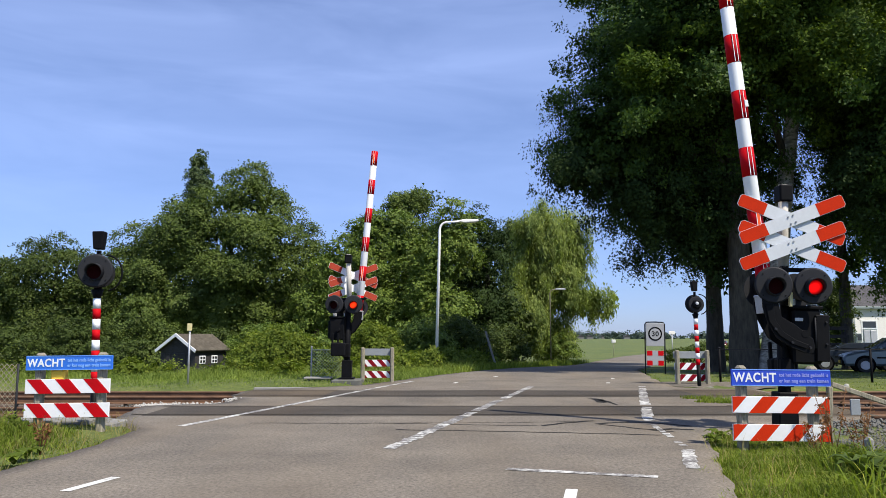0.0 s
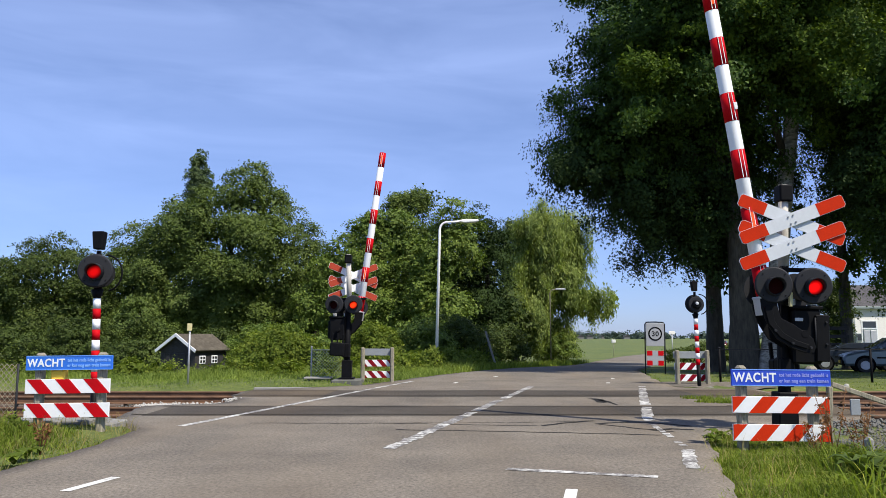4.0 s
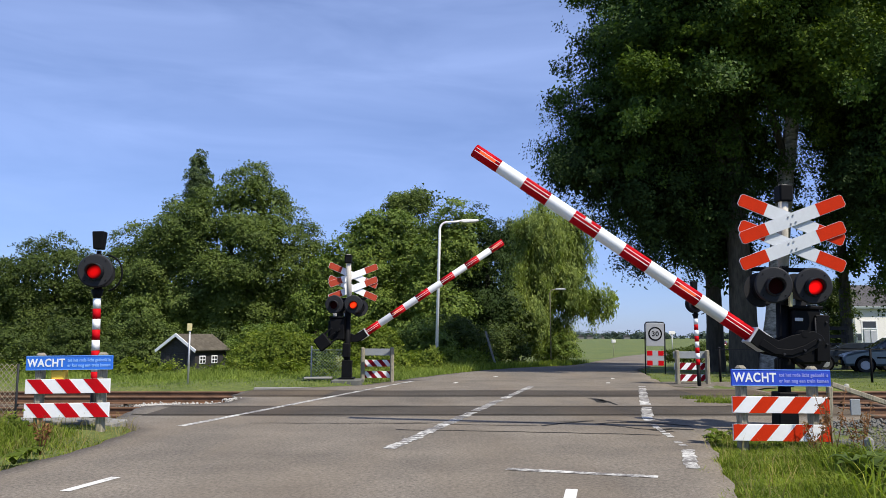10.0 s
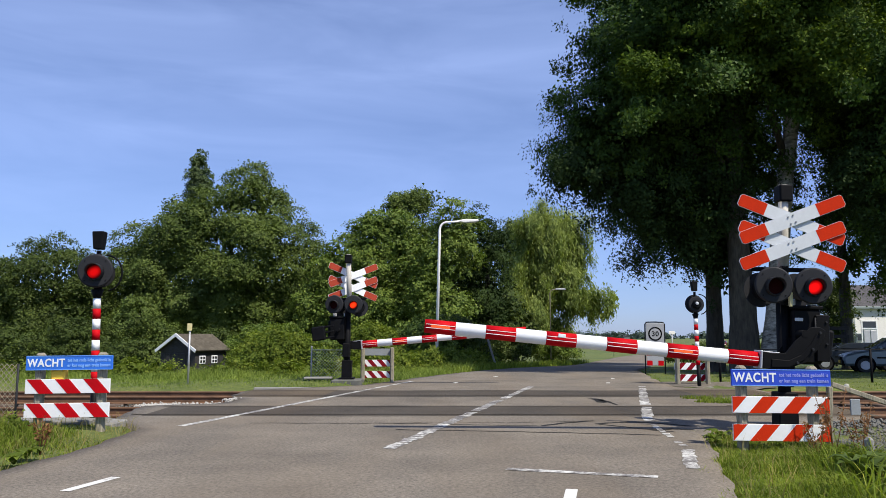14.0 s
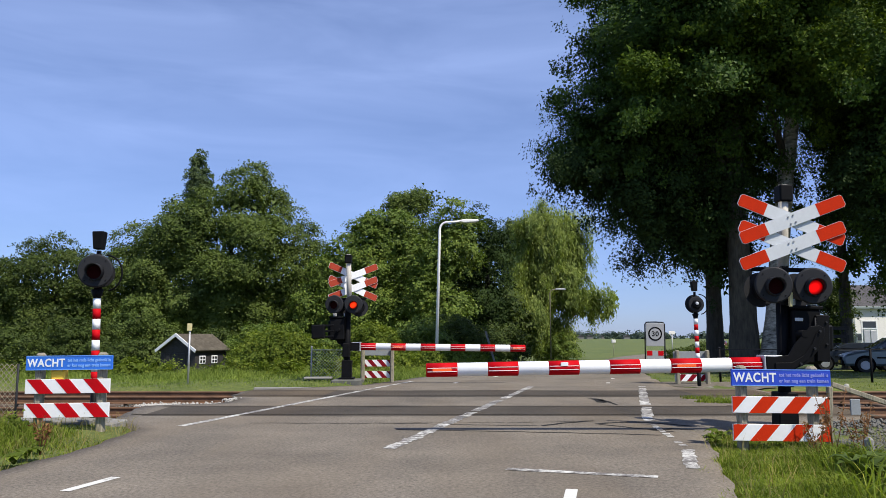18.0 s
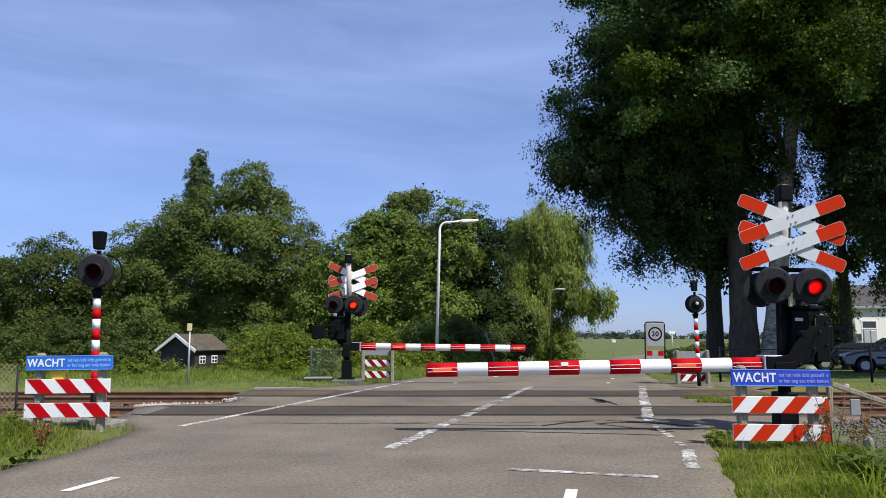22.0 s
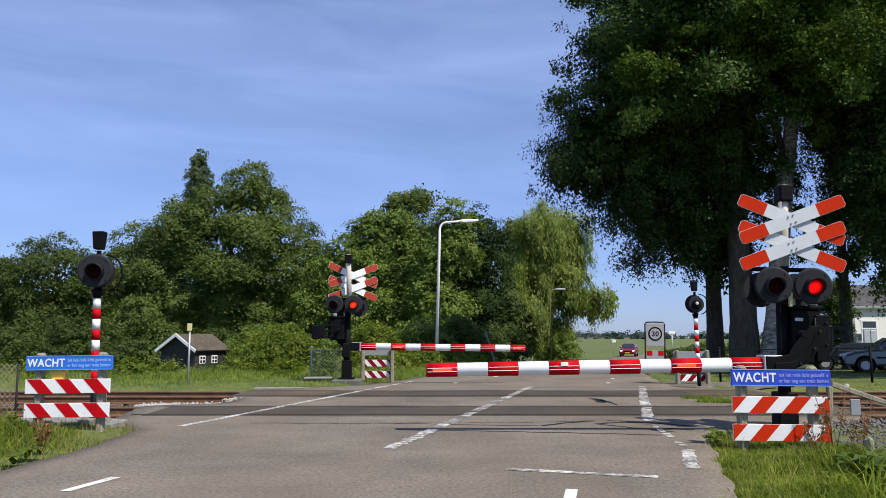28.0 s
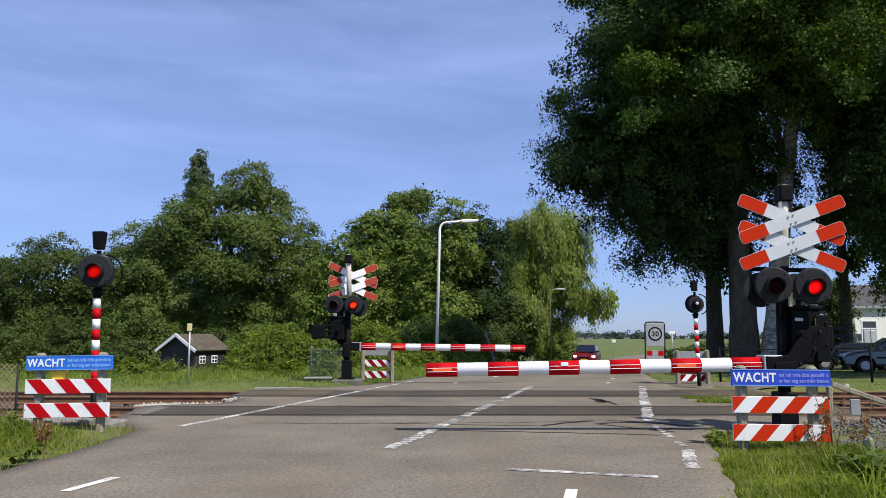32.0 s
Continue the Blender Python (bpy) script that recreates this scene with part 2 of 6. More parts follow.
M = {
    "asphalt": asphalt_mat("asphalt", (0.0890, 0.0795, 0.0660), (0.2370, 0.2115, 0.1755), (0.1650, 0.1330, 0.0950)),
    "asphalt_dark": asphalt_mat("asphalt_dark", (0.0390, 0.0355, 0.0305), (0.0940, 0.0830, 0.0690), (0.0850, 0.0670, 0.0490)),
    "dusty": asphalt_mat("dusty_asphalt", (0.06, 0.05, 0.037), (0.135, 0.11, 0.08), (0.10, 0.075, 0.05)),
    "groove": asphalt_mat("groove_filling", (0.024, 0.0215, 0.018), (0.056, 0.049, 0.041), (0.05, 0.04, 0.03)),
    # blotchy pale bark, also brightened for the sun patches on the trunk
    "bark_pale": grained("pale_sunlit_bark", (0.030, 0.028, 0.022), (0.50, 0.48, 0.42), 3.6, (1.1, 1.1, 2.8), 0.95, 1.0),
    "tar": asphalt_mat("tar", (0.0150, 0.0150, 0.0156), (0.0300, 0.0300, 0.0300), (0.0240, 0.0240, 0.0240)),
    "marking": marking_mat("road_marking", 0.46),
    "marking_faint": marking_mat("faint_marking", 0.47),
    "marking_fresh": marking_mat("road_marking_fresh", 0.36),
    "ground": ground_mat(),
    "dirt": grained("dirt", (0.0750, 0.0638, 0.0450), (0.1800, 0.1575, 0.1200), 12.0, (1, 1, 1), 0.95, 0.6),
    "ballast": grained("ballast", (0.0750, 0.0562, 0.0375), (0.2025, 0.1650, 0.1275), 18.0, (1, 1, 1), 0.9, 0.9),
    "stone": worn("ballast_stone", (0.128, 0.129, 0.117), (0.07, 0.064, 0.053), 0.9, 0, 0.6, 1.5, 20.0, 0.4),
    "rust": worn("rusty_rail", (0.16, 0.085, 0.045), (0.06, 0.035, 0.022), 0.75, 0.2, 0.7, 4.0, 40.0, 0.4),
    "sleeper": grained("sleeper", (0.0675, 0.0450, 0.0300), (0.1500, 0.1050, 0.0750), 9.0, (1, 6, 6), 0.9, 0.7),
    "concrete": worn("concrete", (0.2363, 0.2306, 0.2137), (0.1237, 0.1237, 0.1069), 0.9, 0, 0.6, 2.5, 30.0, 0.4),
    "concrete_dark": worn("mossy_concrete", (0.120, 0.122, 0.108), (0.060, 0.066, 0.050), 0.9, 0, 0.6, 2.5, 30.0, 0.4),
    "white": worn("white_paint", (0.77, 0.79, 0.80), (0.58, 0.59, 0.58), 0.45, 0, 0.22, 2.5, 30.0, 0.03, speck=0.08),
    "board_white": worn("weathered_white_board", (0.58, 0.61, 0.63), (0.44, 0.46, 0.46), 0.5, 0, 0.25, 2.5, 30.0, 0.03, spec=0.3, speck=0.08),
    "pole_white": worn("white_enamel", (0.86, 0.86, 0.85), (0.74, 0.74, 0.72), 0.5, 0, 0.15, 5.0, 60.0, 0.04, spec=0.2),
    "red": worn("red_paint", (0.46, 0.004, 0.009), (0.30, 0.006, 0.009), 0.6, 0, 0.35, 5.0, 60.0, 0.08, spec=0.06),
    "orange_red": worn("faded_red_paint", (0.54, 0.030, 0.006), (0.38, 0.024, 0.008), 0.6, 0, 0.4, 5.0, 60.0, 0.08, spec=0.06),
    "blue": worn("blue_sign", (0.028, 0.16, 0.66), (0.02, 0.10, 0.42), 0.45, 0, 0.3, 4.0, 60.0, 0.05),
    "blue_deep": worn("deep_blue_sign", (0.030, 0.075, 0.52), (0.02, 0.05, 0.36), 0.55, 0, 0.3, 4.0, 60.0, 0.05, spec=0.2),
    "lavender": worn("lavender_lettering", (0.30, 0.34, 0.72), (0.25, 0.3, 0.6), 0.55, 0, 0.2, 4.0, 60.0, 0.02),
    "sign_edge": worn("pale_blue_edge", (0.20, 0.42, 0.80), (0.14, 0.30, 0.6), 0.45, 0, 0.3, 4.0, 60.0, 0.05),
    "pale": worn("pale_lettering", (0.24, 0.46, 0.86), (0.2, 0.4, 0.75), 0.5, 0, 0.2, 4.0, 60.0, 0.02),
    "black": worn("black_paint", (0.0040, 0.0043, 0.0053), (0.0088, 0.0088, 0.0092), 0.6, 0, 0.5, 4.0, 50.0, 0.15, spec=0.10),
    "charcoal": worn("grey_black_disc", (0.0192, 0.0206, 0.0240), (0.0312, 0.0312, 0.0336), 0.6, 0, 0.5, 5.0, 60.0, 0.1, spec=0.18),
    "grey_metal": worn("galvanised_steel", (0.42, 0.43, 0.44), (0.25, 0.25, 0.25), 0.45, 0.6, 0.5, 6.0, 50.0, 0.12),
    "alu": worn("dull_aluminium", (0.52, 0.53, 0.55), (0.34, 0.34, 0.34), 0.5, 0.5, 0.4, 5.0, 50.0, 0.1),
    "post_wood": grained("weathered_post", (0.17, 0.155, 0.11), (0.37, 0.34, 0.25), 14.0, (6, 6, 0.6), 0.9, 0.6),
    "yellow": worn("yellow_box", (0.85, 0.55, 0.05), (0.55, 0.35, 0.05), 0.5, 0, 0.3, 5.0, 40.0, 0.1),
    "sign_grey": worn("grey_sign_panel", (0.30, 0.31, 0.33), (0.26, 0.27, 0.28), 0.6, 0, 0.2, 3.0, 40.0, 0.1),
    "cream": worn("cream_paint", (0.66, 0.58, 0.28), (0.4, 0.38, 0.28), 0.5, 0, 0.3, 5.0, 40.0, 0.1),
    "mast_grey": worn("pale_grey_mast_paint", (0.50, 0.48, 0.43), (0.30, 0.28, 0.25), 0.7, 0, 0.4, 6.0, 40.0, 0.1, spec=0.2),
    # red darkened for the shaded backs of the far boards
    "dark_red": worn("shaded_crimson_paint", (0.20, 0.006, 0.014), (0.13, 0.008, 0.012), 0.75, 0, 0.4, 5.0, 40.0, 0.08, spec=0.06),
    "brick_red": worn("weathered_red_paint", (0.36, 0.055, 0.030), (0.24, 0.045, 0.030), 0.75, 0, 0.4, 5.0, 40.0, 0.08, spec=0.06),
    "sign_back": worn("grey_sign_back", (0.26, 0.285, 0.30), (0.19, 0.20, 0.20), 0.65, 0, 0.4, 4.0, 40.0, 0.1, spec=0.2),
    "pale_stone": worn("pale_ballast_stone", (0.40, 0.39, 0.36), (0.22, 0.20, 0.17), 0.9, 0, 0.5, 1.5, 20.0, 0.4),
    "soot": matte("matte_black", (0.004, 0.004, 0.005), 0.02),
    "bark": grained("bark", (0.0337, 0.0293, 0.0225), (0.1170, 0.1057, 0.0855), 3.5, (3, 3, 0.7), 0.95, 1.0),
    "bark_dark": grained("dark_bark", (0.0240, 0.0215, 0.0160), (0.0900, 0.0800, 0.0590), 3.0, (3, 3, 0.7), 0.95, 1.0),
    "tarred_wood": grained("tarred_boards", (0.014, 0.014, 0.016), (0.04, 0.038, 0.038), 6.0, (1, 1, 5), 0.85, 0.6),
    "thatch": grained("shed_roof", (0.0473, 0.0393, 0.0262), (0.1155, 0.0997, 0.0735), 7.0, (1, 1, 1), 0.95, 0.8),
    "roof": grained("roof_tiles", (0.030, 0.030, 0.033), (0.075, 0.072, 0.075), 6.0, (1, 1, 1), 0.8, 0.6),
    "plaster": worn("white_plaster", (0.78, 0.77, 0.74), (0.55, 0.54, 0.50), 0.85, 0, 0.4, 1.0, 20.0, 0.2),
    "trim_grey": worn("grey_green_trim", (0.22, 0.27, 0.27), (0.14, 0.17, 0.17), 0.6, 0, 0.4, 2.0, 30.0, 0.1),
    "pane": glass_mat("window_pane", (0.02, 0.025, 0.03)),
    "car_silver": worn("silver_blue_car_paint", (0.19, 0.235, 0.27), (0.15, 0.19, 0.22), 0.28, 0.5, 0.2, 1.0, 80.0, 0.0),
    "car_dark": worn("dark_blue_car_paint", (0.035, 0.045, 0.06), (0.03, 0.035, 0.045), 0.25, 0.4, 0.2, 1.0, 80.0, 0.0),
    "car_red": worn("dark_red_car_paint", (0.20, 0.008, 0.020), (0.14, 0.007, 0.016), 0.25, 0.3, 0.2, 1.0, 80.0, 0.0),
    "tyre": worn("tyre_rubber", (0.02, 0.02, 0.02), (0.05, 0.048, 0.045), 0.85, 0, 0.4, 8.0, 60.0, 0.2),
    "headlight": glow_mat("lit_headlamp", (1.0, 0.95, 0.85), 2.5),
    "clear": glass_mat("lamp_glass", (0.55, 0.57, 0.6), 0.12),
    "lens_lit": lens_mat("lit_red_lens", 0.9),
    "lens_rear": lens_mat("lit_rear_lens", 1.26, (1.0, 0.035, 0.005)),
    "lens_dim": lens_mat("dim_red_lens", 0.5),
    "lens_dark": matte("unlit_red_lens", (0.026, 0.003, 0.003), 0.06),
    "boom_lamp": glow_mat("boom_warning_lamp", (1.0, 0.14, 0.04), 0.85),
    # two tones of one poplar leaf: leaf_poplar for sun, leaf_shade for shade
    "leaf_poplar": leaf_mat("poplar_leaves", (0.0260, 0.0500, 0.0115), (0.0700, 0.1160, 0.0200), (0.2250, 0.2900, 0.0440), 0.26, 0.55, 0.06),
    "leaf_shade": leaf_mat("shaded_poplar_leaves", (0.0172, 0.0400, 0.0116), (0.0410, 0.0800, 0.0175), (0.1400, 0.2100, 0.0380), 0.2, 0.55, 0.10),
    "leaf_oak": leaf_mat("broad_leaves", (0.0510, 0.0900, 0.0212), (0.1160, 0.1750, 0.0390), (0.2530, 0.2980, 0.0675), 0.18, 0.55, 0.16),
    # dark leaf tone that also holds the shade low and deep in the belt
    "leaf_dark": leaf_mat("dark_and_shaded_leaves", (0.0262, 0.0449, 0.0123), (0.0558, 0.0846, 0.0207), (0.1224, 0.1526, 0.0369), 0.18, 0.55, 0.16),
    "leaf_green": leaf_mat("oak_leaves", (0.0420, 0.0690, 0.0185), (0.0880, 0.1290, 0.0320), (0.1500, 0.1900, 0.0480), 0.18, 0.55, 0.16),
    "leaf_silver": leaf_mat("grey_green_leaves", (0.055, 0.085, 0.045), (0.095, 0.135, 0.070), (0.17, 0.21, 0.12), 0.25),
    # deeper green, with the shade of low boughs put into the leaf colour
    "leaf_deep_shade": leaf_mat("shaded_deep_leaves", (0.0128, 0.0270, 0.0100), (0.0260, 0.0480, 0.0155), (0.0540, 0.0880, 0.0240), 0.08),
    "leaf_willow": leaf_mat("willow_leaves", (0.112, 0.158, 0.048), (0.215, 0.272, 0.094), (0.335, 0.385, 0.155), 0.38),
    "leaf_bush": leaf_mat("bush_leaves", (0.0490, 0.0792, 0.0140), (0.1184, 0.1640, 0.0304), (0.2633, 0.2787, 0.0582), 0.35),
    "leaf_pale": leaf_mat("pale_bush_leaves", (0.085, 0.125, 0.025), (0.19, 0.25, 0.052), (0.33, 0.37, 0.085), 0.35),
    "blade": leaf_mat("grass_blades", (0.0673, 0.1019, 0.0166), (0.1422, 0.1979, 0.0331), (0.3258, 0.3121, 0.0943), 0.35, 0.6),
    "blade_far": leaf_mat("meadow_blades", (0.0758, 0.1199, 0.0281), (0.1647, 0.2275, 0.0533), (0.3285, 0.3539, 0.1395), 0.3, 0.6),
    "straw": leaf_mat("dry_grass", (0.13, 0.12, 0.055), (0.22, 0.20, 0.09), (0.34, 0.31, 0.16), 0.25, 0.7),
    "dry": leaf_mat("dry_stalks", (0.12, 0.06, 0.03), (0.22, 0.11, 0.06), (0.35, 0.24, 0.13), 0.2, 0.7),
    # distance haze is put into these blue-grey leaf tones
    "far_haze_green": leaf_mat("hazed_distant_trees", (0.045, 0.070, 0.068), (0.062, 0.092, 0.088), (0.09, 0.12, 0.11), 0.1),
}


# ---------------------------------------------------------------- building helpers
def part(name, bm, material, parent=None, label=""):
    """Links a bmesh as one mesh object, under a thing or a part."""
    me = bpy.data.meshes.new(name)
    bm.to_mesh(me)
    bm.free()
    me.materials.append(M[material])
    ob = new(name, me)
    if parent is not None:
        ob.parent = parent
    if label:
        ob["label"] = label
    return ob


def thing(name, m, label, category, group="", kind=""):
    ob = new(name)
    ob.empty_display_size = 0.2
    ob.matrix_basis = m
    return tagged(ob, label, category, group, kind)


def soften(bm, width, seg=1):
    if width:
        bmesh.ops.bevel(bm, geom=bm.edges[:], offset=width, segments=seg, affect="EDGES", clamp_overlap=True)
    return bm


def box(sx, sy, sz, at=(0, 0, 0), rot=(0, 0, 0), bev=0.0, bm=None):
    b2 = bmesh.new()
    bmesh.ops.create_cube(b2, size=1, matrix=Matrix.Diagonal((sx, sy, sz, 1)))
    soften(b2, bev)
    bmesh.ops.transform(b2, matrix=pose(*at, *rot), verts=b2.verts)
    return join(bm, b2)


def cyl(r0, r1, h, at=(0, 0, 0), rot=(0, 0, 0), n=20, bev=0.0, bm=None, cap=True):
    """A cone or cylinder, its base at the origin and its axis up z before it is turned."""
    b2 = bmesh.new()
    bmesh.ops.create_cone(b2, cap_ends=cap, segments=n, radius1=r0, radius2=r1, depth=h, matrix=Matrix.Translation((0, 0, h / 2)))
    soften(b2, bev)
    for f in b2.faces:
        f.smooth = len(f.verts) == 4
    bmesh.ops.transform(b2, matrix=pose(*at, *rot), verts=b2.verts)
    return join(bm, b2)


def join(bm, b2):
    if bm is None:
        return b2
    me = bpy.data.meshes.new("tmp")
    b2.to_mesh(me)
    b2.free()
    bm.from_mesh(me)
    bpy.data.meshes.remove(me)
    return bm


def prism(outline, depth, at=(0, 0, 0), rot=(0, 0, 0), bev=0.0, bm=None):
    """An outline in x and z, thickened along y."""
    b2 = bmesh.new()
    f = b2.faces.new([b2.verts.new((x, -depth / 2, z)) for x, z in outline])
    ext = bmesh.ops.extrude_face_region(b2, geom=[f])
    bmesh.ops.translate(b2, vec=(0, depth, 0), verts=[v for v in ext["geom"] if isinstance(v, bmesh.types.BMVert)])
    bmesh.ops.recalc_face_normals(b2, faces=b2.faces[:])
    soften(b2, bev)
    bmesh.ops.transform(b2, matrix=pose(*at, *rot), verts=b2.verts)
    return join(bm, b2)


def tube(points, r, n=10, bm=None):
    """A round bar along a line of points; r is one radius or one for each point."""
    b2 = bmesh.new()
    rs = r if isinstance(r, (list, tuple)) else [r] * len(points)
    pts = [Vector(p) for p in points]
    rings = []
    for i, p in enumerate(pts):
        d = (pts[min(i + 1, len(pts) - 1)] - pts[max(i - 1, 0)]).normalized()
        u = d.cross(Vector((0.31, 0.95, 0.05))).normalized()
        v = d.cross(u)
        rings.append([b2.verts.new(p + rs[i] * (math.cos(a) * u + math.sin(a) * v)) for a in [2 * math.pi * k / n for k in range(n)]])
    for a, b in zip(rings, rings[1:]):
        for k in range(n):
            b2.faces.new((a[k], a[(k + 1) % n], b[(k + 1) % n], b[k])).smooth = True
    b2.faces.new(rings[0][::-1])
    b2.faces.new(rings[-1])
    bmesh.ops.recalc_face_normals(b2, faces=b2.faces[:])
    return join(bm, b2)


def raw(name, verts, faces, material, parent=None, smooth=False):
    """A mesh from arrays: verts n x 3, faces m x k."""
    me = bpy.data.meshes.new(name)
    verts, faces = np.asarray(verts, np.float32), np.asarray(faces, np.int32)
    me.vertices.add(len(verts))
    me.vertices.foreach_set("co", verts.ravel())
    k = faces.shape[1]
    me.loops.add(faces.size)
    me.loops.foreach_set("vertex_index", faces.ravel())
    me.polygons.add(len(faces))
    me.polygons.foreach_set("loop_start", np.arange(0, faces.size, k, dtype=np.int32))
    if smooth:
        me.polygons.foreach_set("use_smooth", np.ones(len(faces), bool))
    me.update(calc_edges=True)
    me.materials.append(M[material])
    ob = new(name, me)
    if parent is not None:
        ob.parent = parent
    return ob


def words(text, size, material, m, parent, name="lettering", align="LEFT", bold=0.0):
    cu = bpy.data.curves.new(name, "FONT")
    cu.body, cu.size, cu.extrude, cu.offset, cu.align_x, cu.align_y = text, size, 0.002, bold, align, "CENTER"
    cu.space_character = 1.10
    tmp = bpy.data.objects.new("tmp", cu)
    scene.collection.objects.link(tmp)
    me = bpy.data.meshes.new_from_object(tmp.evaluated_get(bpy.context.evaluated_depsgraph_get()))
    bpy.data.objects.remove(tmp)
    me.materials.clear()
    me.materials.append(M[material])
    ob = new(name, me)
    ob.parent = parent
    ob.matrix_basis = m
    return ob


# ---------------------------------------------------------------- the lie of the land
LEFT_EDGE = [(-9.0, -20), (-6.0, 0), (-4.28, 7.0), (-4.15, 9.2), (-4.28, 10.7), (-5.3, 12.3), (-5.6, 14.3), (-4.35, 14.8), (-4.2, 16.1), (-4.7, 16.6), (-4.7, 18.4), (-2.2, 20.3), (-1.35, 22.5), (1.75, 31), (7.2, 47.5), (12.0, 61.7), (19.6, 82.7), (39, 125), (58, 160)]
RIGHT_EDGE = [(-4.0, -20), (0.75, 0), (2.50, 6.7), (2.95, 8.2), (3.25, 9.4), (4.1, 10.9), (5.3, 11.6), (7.0, 12.3), (7.3, 14.3), (5.35, 14.8), (5.4, 16.0), (7.6, 16.4), (7.7, 18.6), (6.3, 19.2), (6.0, 19.7), (6.6, 24), (8.1, 31.5), (10.9, 40.7), (13.0, 47.5), (17.6, 61.7), (25.2, 82.7), (45, 125), (64, 160)]


def edge_x(edge, y):
    return np.interp(y, [p[1] for p in edge], [p[0] for p in edge])


def smooth_step(a, b, v):
    t = np.clip((v - a) / (b - a), 0, 1)
    return t * t * (3 - 2 * t)


def road_z(y):
    return -0.78 * smooth_step(24, 62, y) - 0.08 * smooth_step(60, 98, y)


def ground_z(x, y):
    z = road_z(y) - 0.045
    road = smooth_step(edge_x(LEFT_EDGE, y) - 6, edge_x(LEFT_EDGE, y) - 1.5, x)
    z = z - 0.45 * smooth_step(23, 34, y) * (1 - road) * (1 - smooth_step(70, 120, y))
    bed = smooth_step(11.4, 12.0, y) * (1 - smooth_step(18.9, 19.5, y))
    z = z - 0.22 * bed
    z = z + 0.13 * smooth_step(19.6, 20.4, y) * (1 - smooth_step(22.5, 25, y)) * (1 - smooth_step(-2.6, -1.9, x)) * smooth_step(-9, -5, x)
    z = z + 0.10 * smooth_step(9.0, 10.0, y) * (1 - smooth_step(11.0, 11.5, y)) * (1 - smooth_step(-5.0, -4.5, x))
    return z


def axis_steps(lo, hi, fine_lo, fine_hi, step):
    mid = list(np.arange(fine_lo, fine_hi, step))
    out, s, v = [], step, fine_hi
    while v < hi:
        out.append(v)
        s *= 1.25
        v += s
    back, s, v = [], step, fine_lo - step
    while v > lo:
        back.append(v)
        s *= 1.25
        v -= s
    return np.array([lo] + back[::-1] + mid + out + [hi])


xs, ys = axis_steps(-1500, 1500, -16, 24, 0.4), axis_steps(-150, 3000, 0, 52, 0.4)
gx, gy = np.meshgrid(xs, ys)
gz = ground_z(gx, gy) + 0.02 * np.sin(gx * 2.1 + np.sin(gy * 1.3)) * np.sin(gy * 1.7)
under = (gx > edge_x(LEFT_EDGE, gy) - 0.1) & (gx < edge_x(RIGHT_EDGE, gy) + 0.1)
gz = np.where(under, gz - 0.08, gz)
nx = len(xs)
idx = (np.arange(len(ys) - 1)[:, None] * nx + np.arange(nx - 1)[None]).ravel()
ground = raw("ground", np.stack([gx, gy, gz], -1).reshape(-1, 3), np.stack([idx, idx + 1, idx + nx + 1, idx + nx], -1), "ground", smooth=True)
tagged(ground, "flat green grassy land reaching the horizon", "ground", kind="structure")

# the road: one sheet with a kerbless edge that goes down into the verge
ry_ = np.concatenate([np.arange(-20, 30, 0.25), np.arange(30, 160.1, 1.5)])
cols = np.linspace(0, 1, 25)
rl, rr = edge_x(LEFT_EDGE, ry_), edge_x(RIGHT_EDGE, ry_)
wob = 0.025 * np.sin(ry_ * 3.1) + 0.025 * np.sin(ry_ * 7.7)
rl, rr = rl + wob, rr + wob[::-1]
rx_ = rl[:, None] + (rr - rl)[:, None] * cols[None]
rz_ = np.repeat(road_z(ry_)[:, None], 25, 1)
rx_ = np.concatenate([rx_[:, :1] - 0.05, rx_, rx_[:, -1:] + 0.05], 1)
rz_ = np.concatenate([rz_[:, :1] - 0.4, rz_, rz_[:, -1:] - 0.4], 1)
rv = np.stack([rx_, np.repeat(ry_[:, None], 27, 1), rz_], -1).reshape(-1, 3)
idx = (np.arange(len(ry_) - 1)[:, None] * 27 + np.arange(26)[None]).ravel()
road = raw("road", rv, np.stack([idx, idx + 1, idx + 28, idx + 27], -1), "asphalt", smooth=False)
tagged(road, "worn grey asphalt road over the railway crossing", "road", kind="structure")


def strip(name, pts, width, z, material, label, category, parent=None, thick=0.004):
    """A flat band of paint or tar along a line on the road."""
    v, f = [], []
    p = [Vector((a, b, 0)) for a, b in pts]
    for i, q in enumerate(p):
        d = (p[min(i + 1, len(p) - 1)] - p[max(i - 1, 0)]).normalized()
        n = Vector((-d.y, d.x, 0)) * width / 2
        for s in (1, -1):
            a = q + s * n
            v.append((a.x, a.y, road_z(a.y) + z))
    for i in range(len(p) - 1):
        f.append((2 * i, 2 * i + 1, 2 * i + 3, 2 * i + 2))
    ob = raw(name, v, f, material, parent)
    if parent is None:
        tagged(ob, label, category, kind="structure")
    return ob


def along(a, b, n):
    return [(a[0] + (b[0] - a[0]) * i / n, a[1] + (b[1] - a[1]) * i / n) for i in range(n + 1)]


# trodden soil round the far signal
v, n = [(7.5, 20.9, float(ground_z(np.array(7.5), np.array(20.9))) + 0.03)], 28
for i in range(n):
    a = 2 * math.pi * i / n
    r = 1.0 + 0.22 * math.sin(3 * a) + 0.12 * math.sin(7 * a + 1)
    x, y = 7.5 + 1.95 * r * math.cos(a), 20.9 + 1.5 * r * math.sin(a)
    v.append((x, y, float(ground_z(np.array(x), np.array(y))) + 0.025))
soil = raw("bare_soil", v, [(0, 1 + i, 1 + (i + 1) % n) for i in range(n)], "dirt")
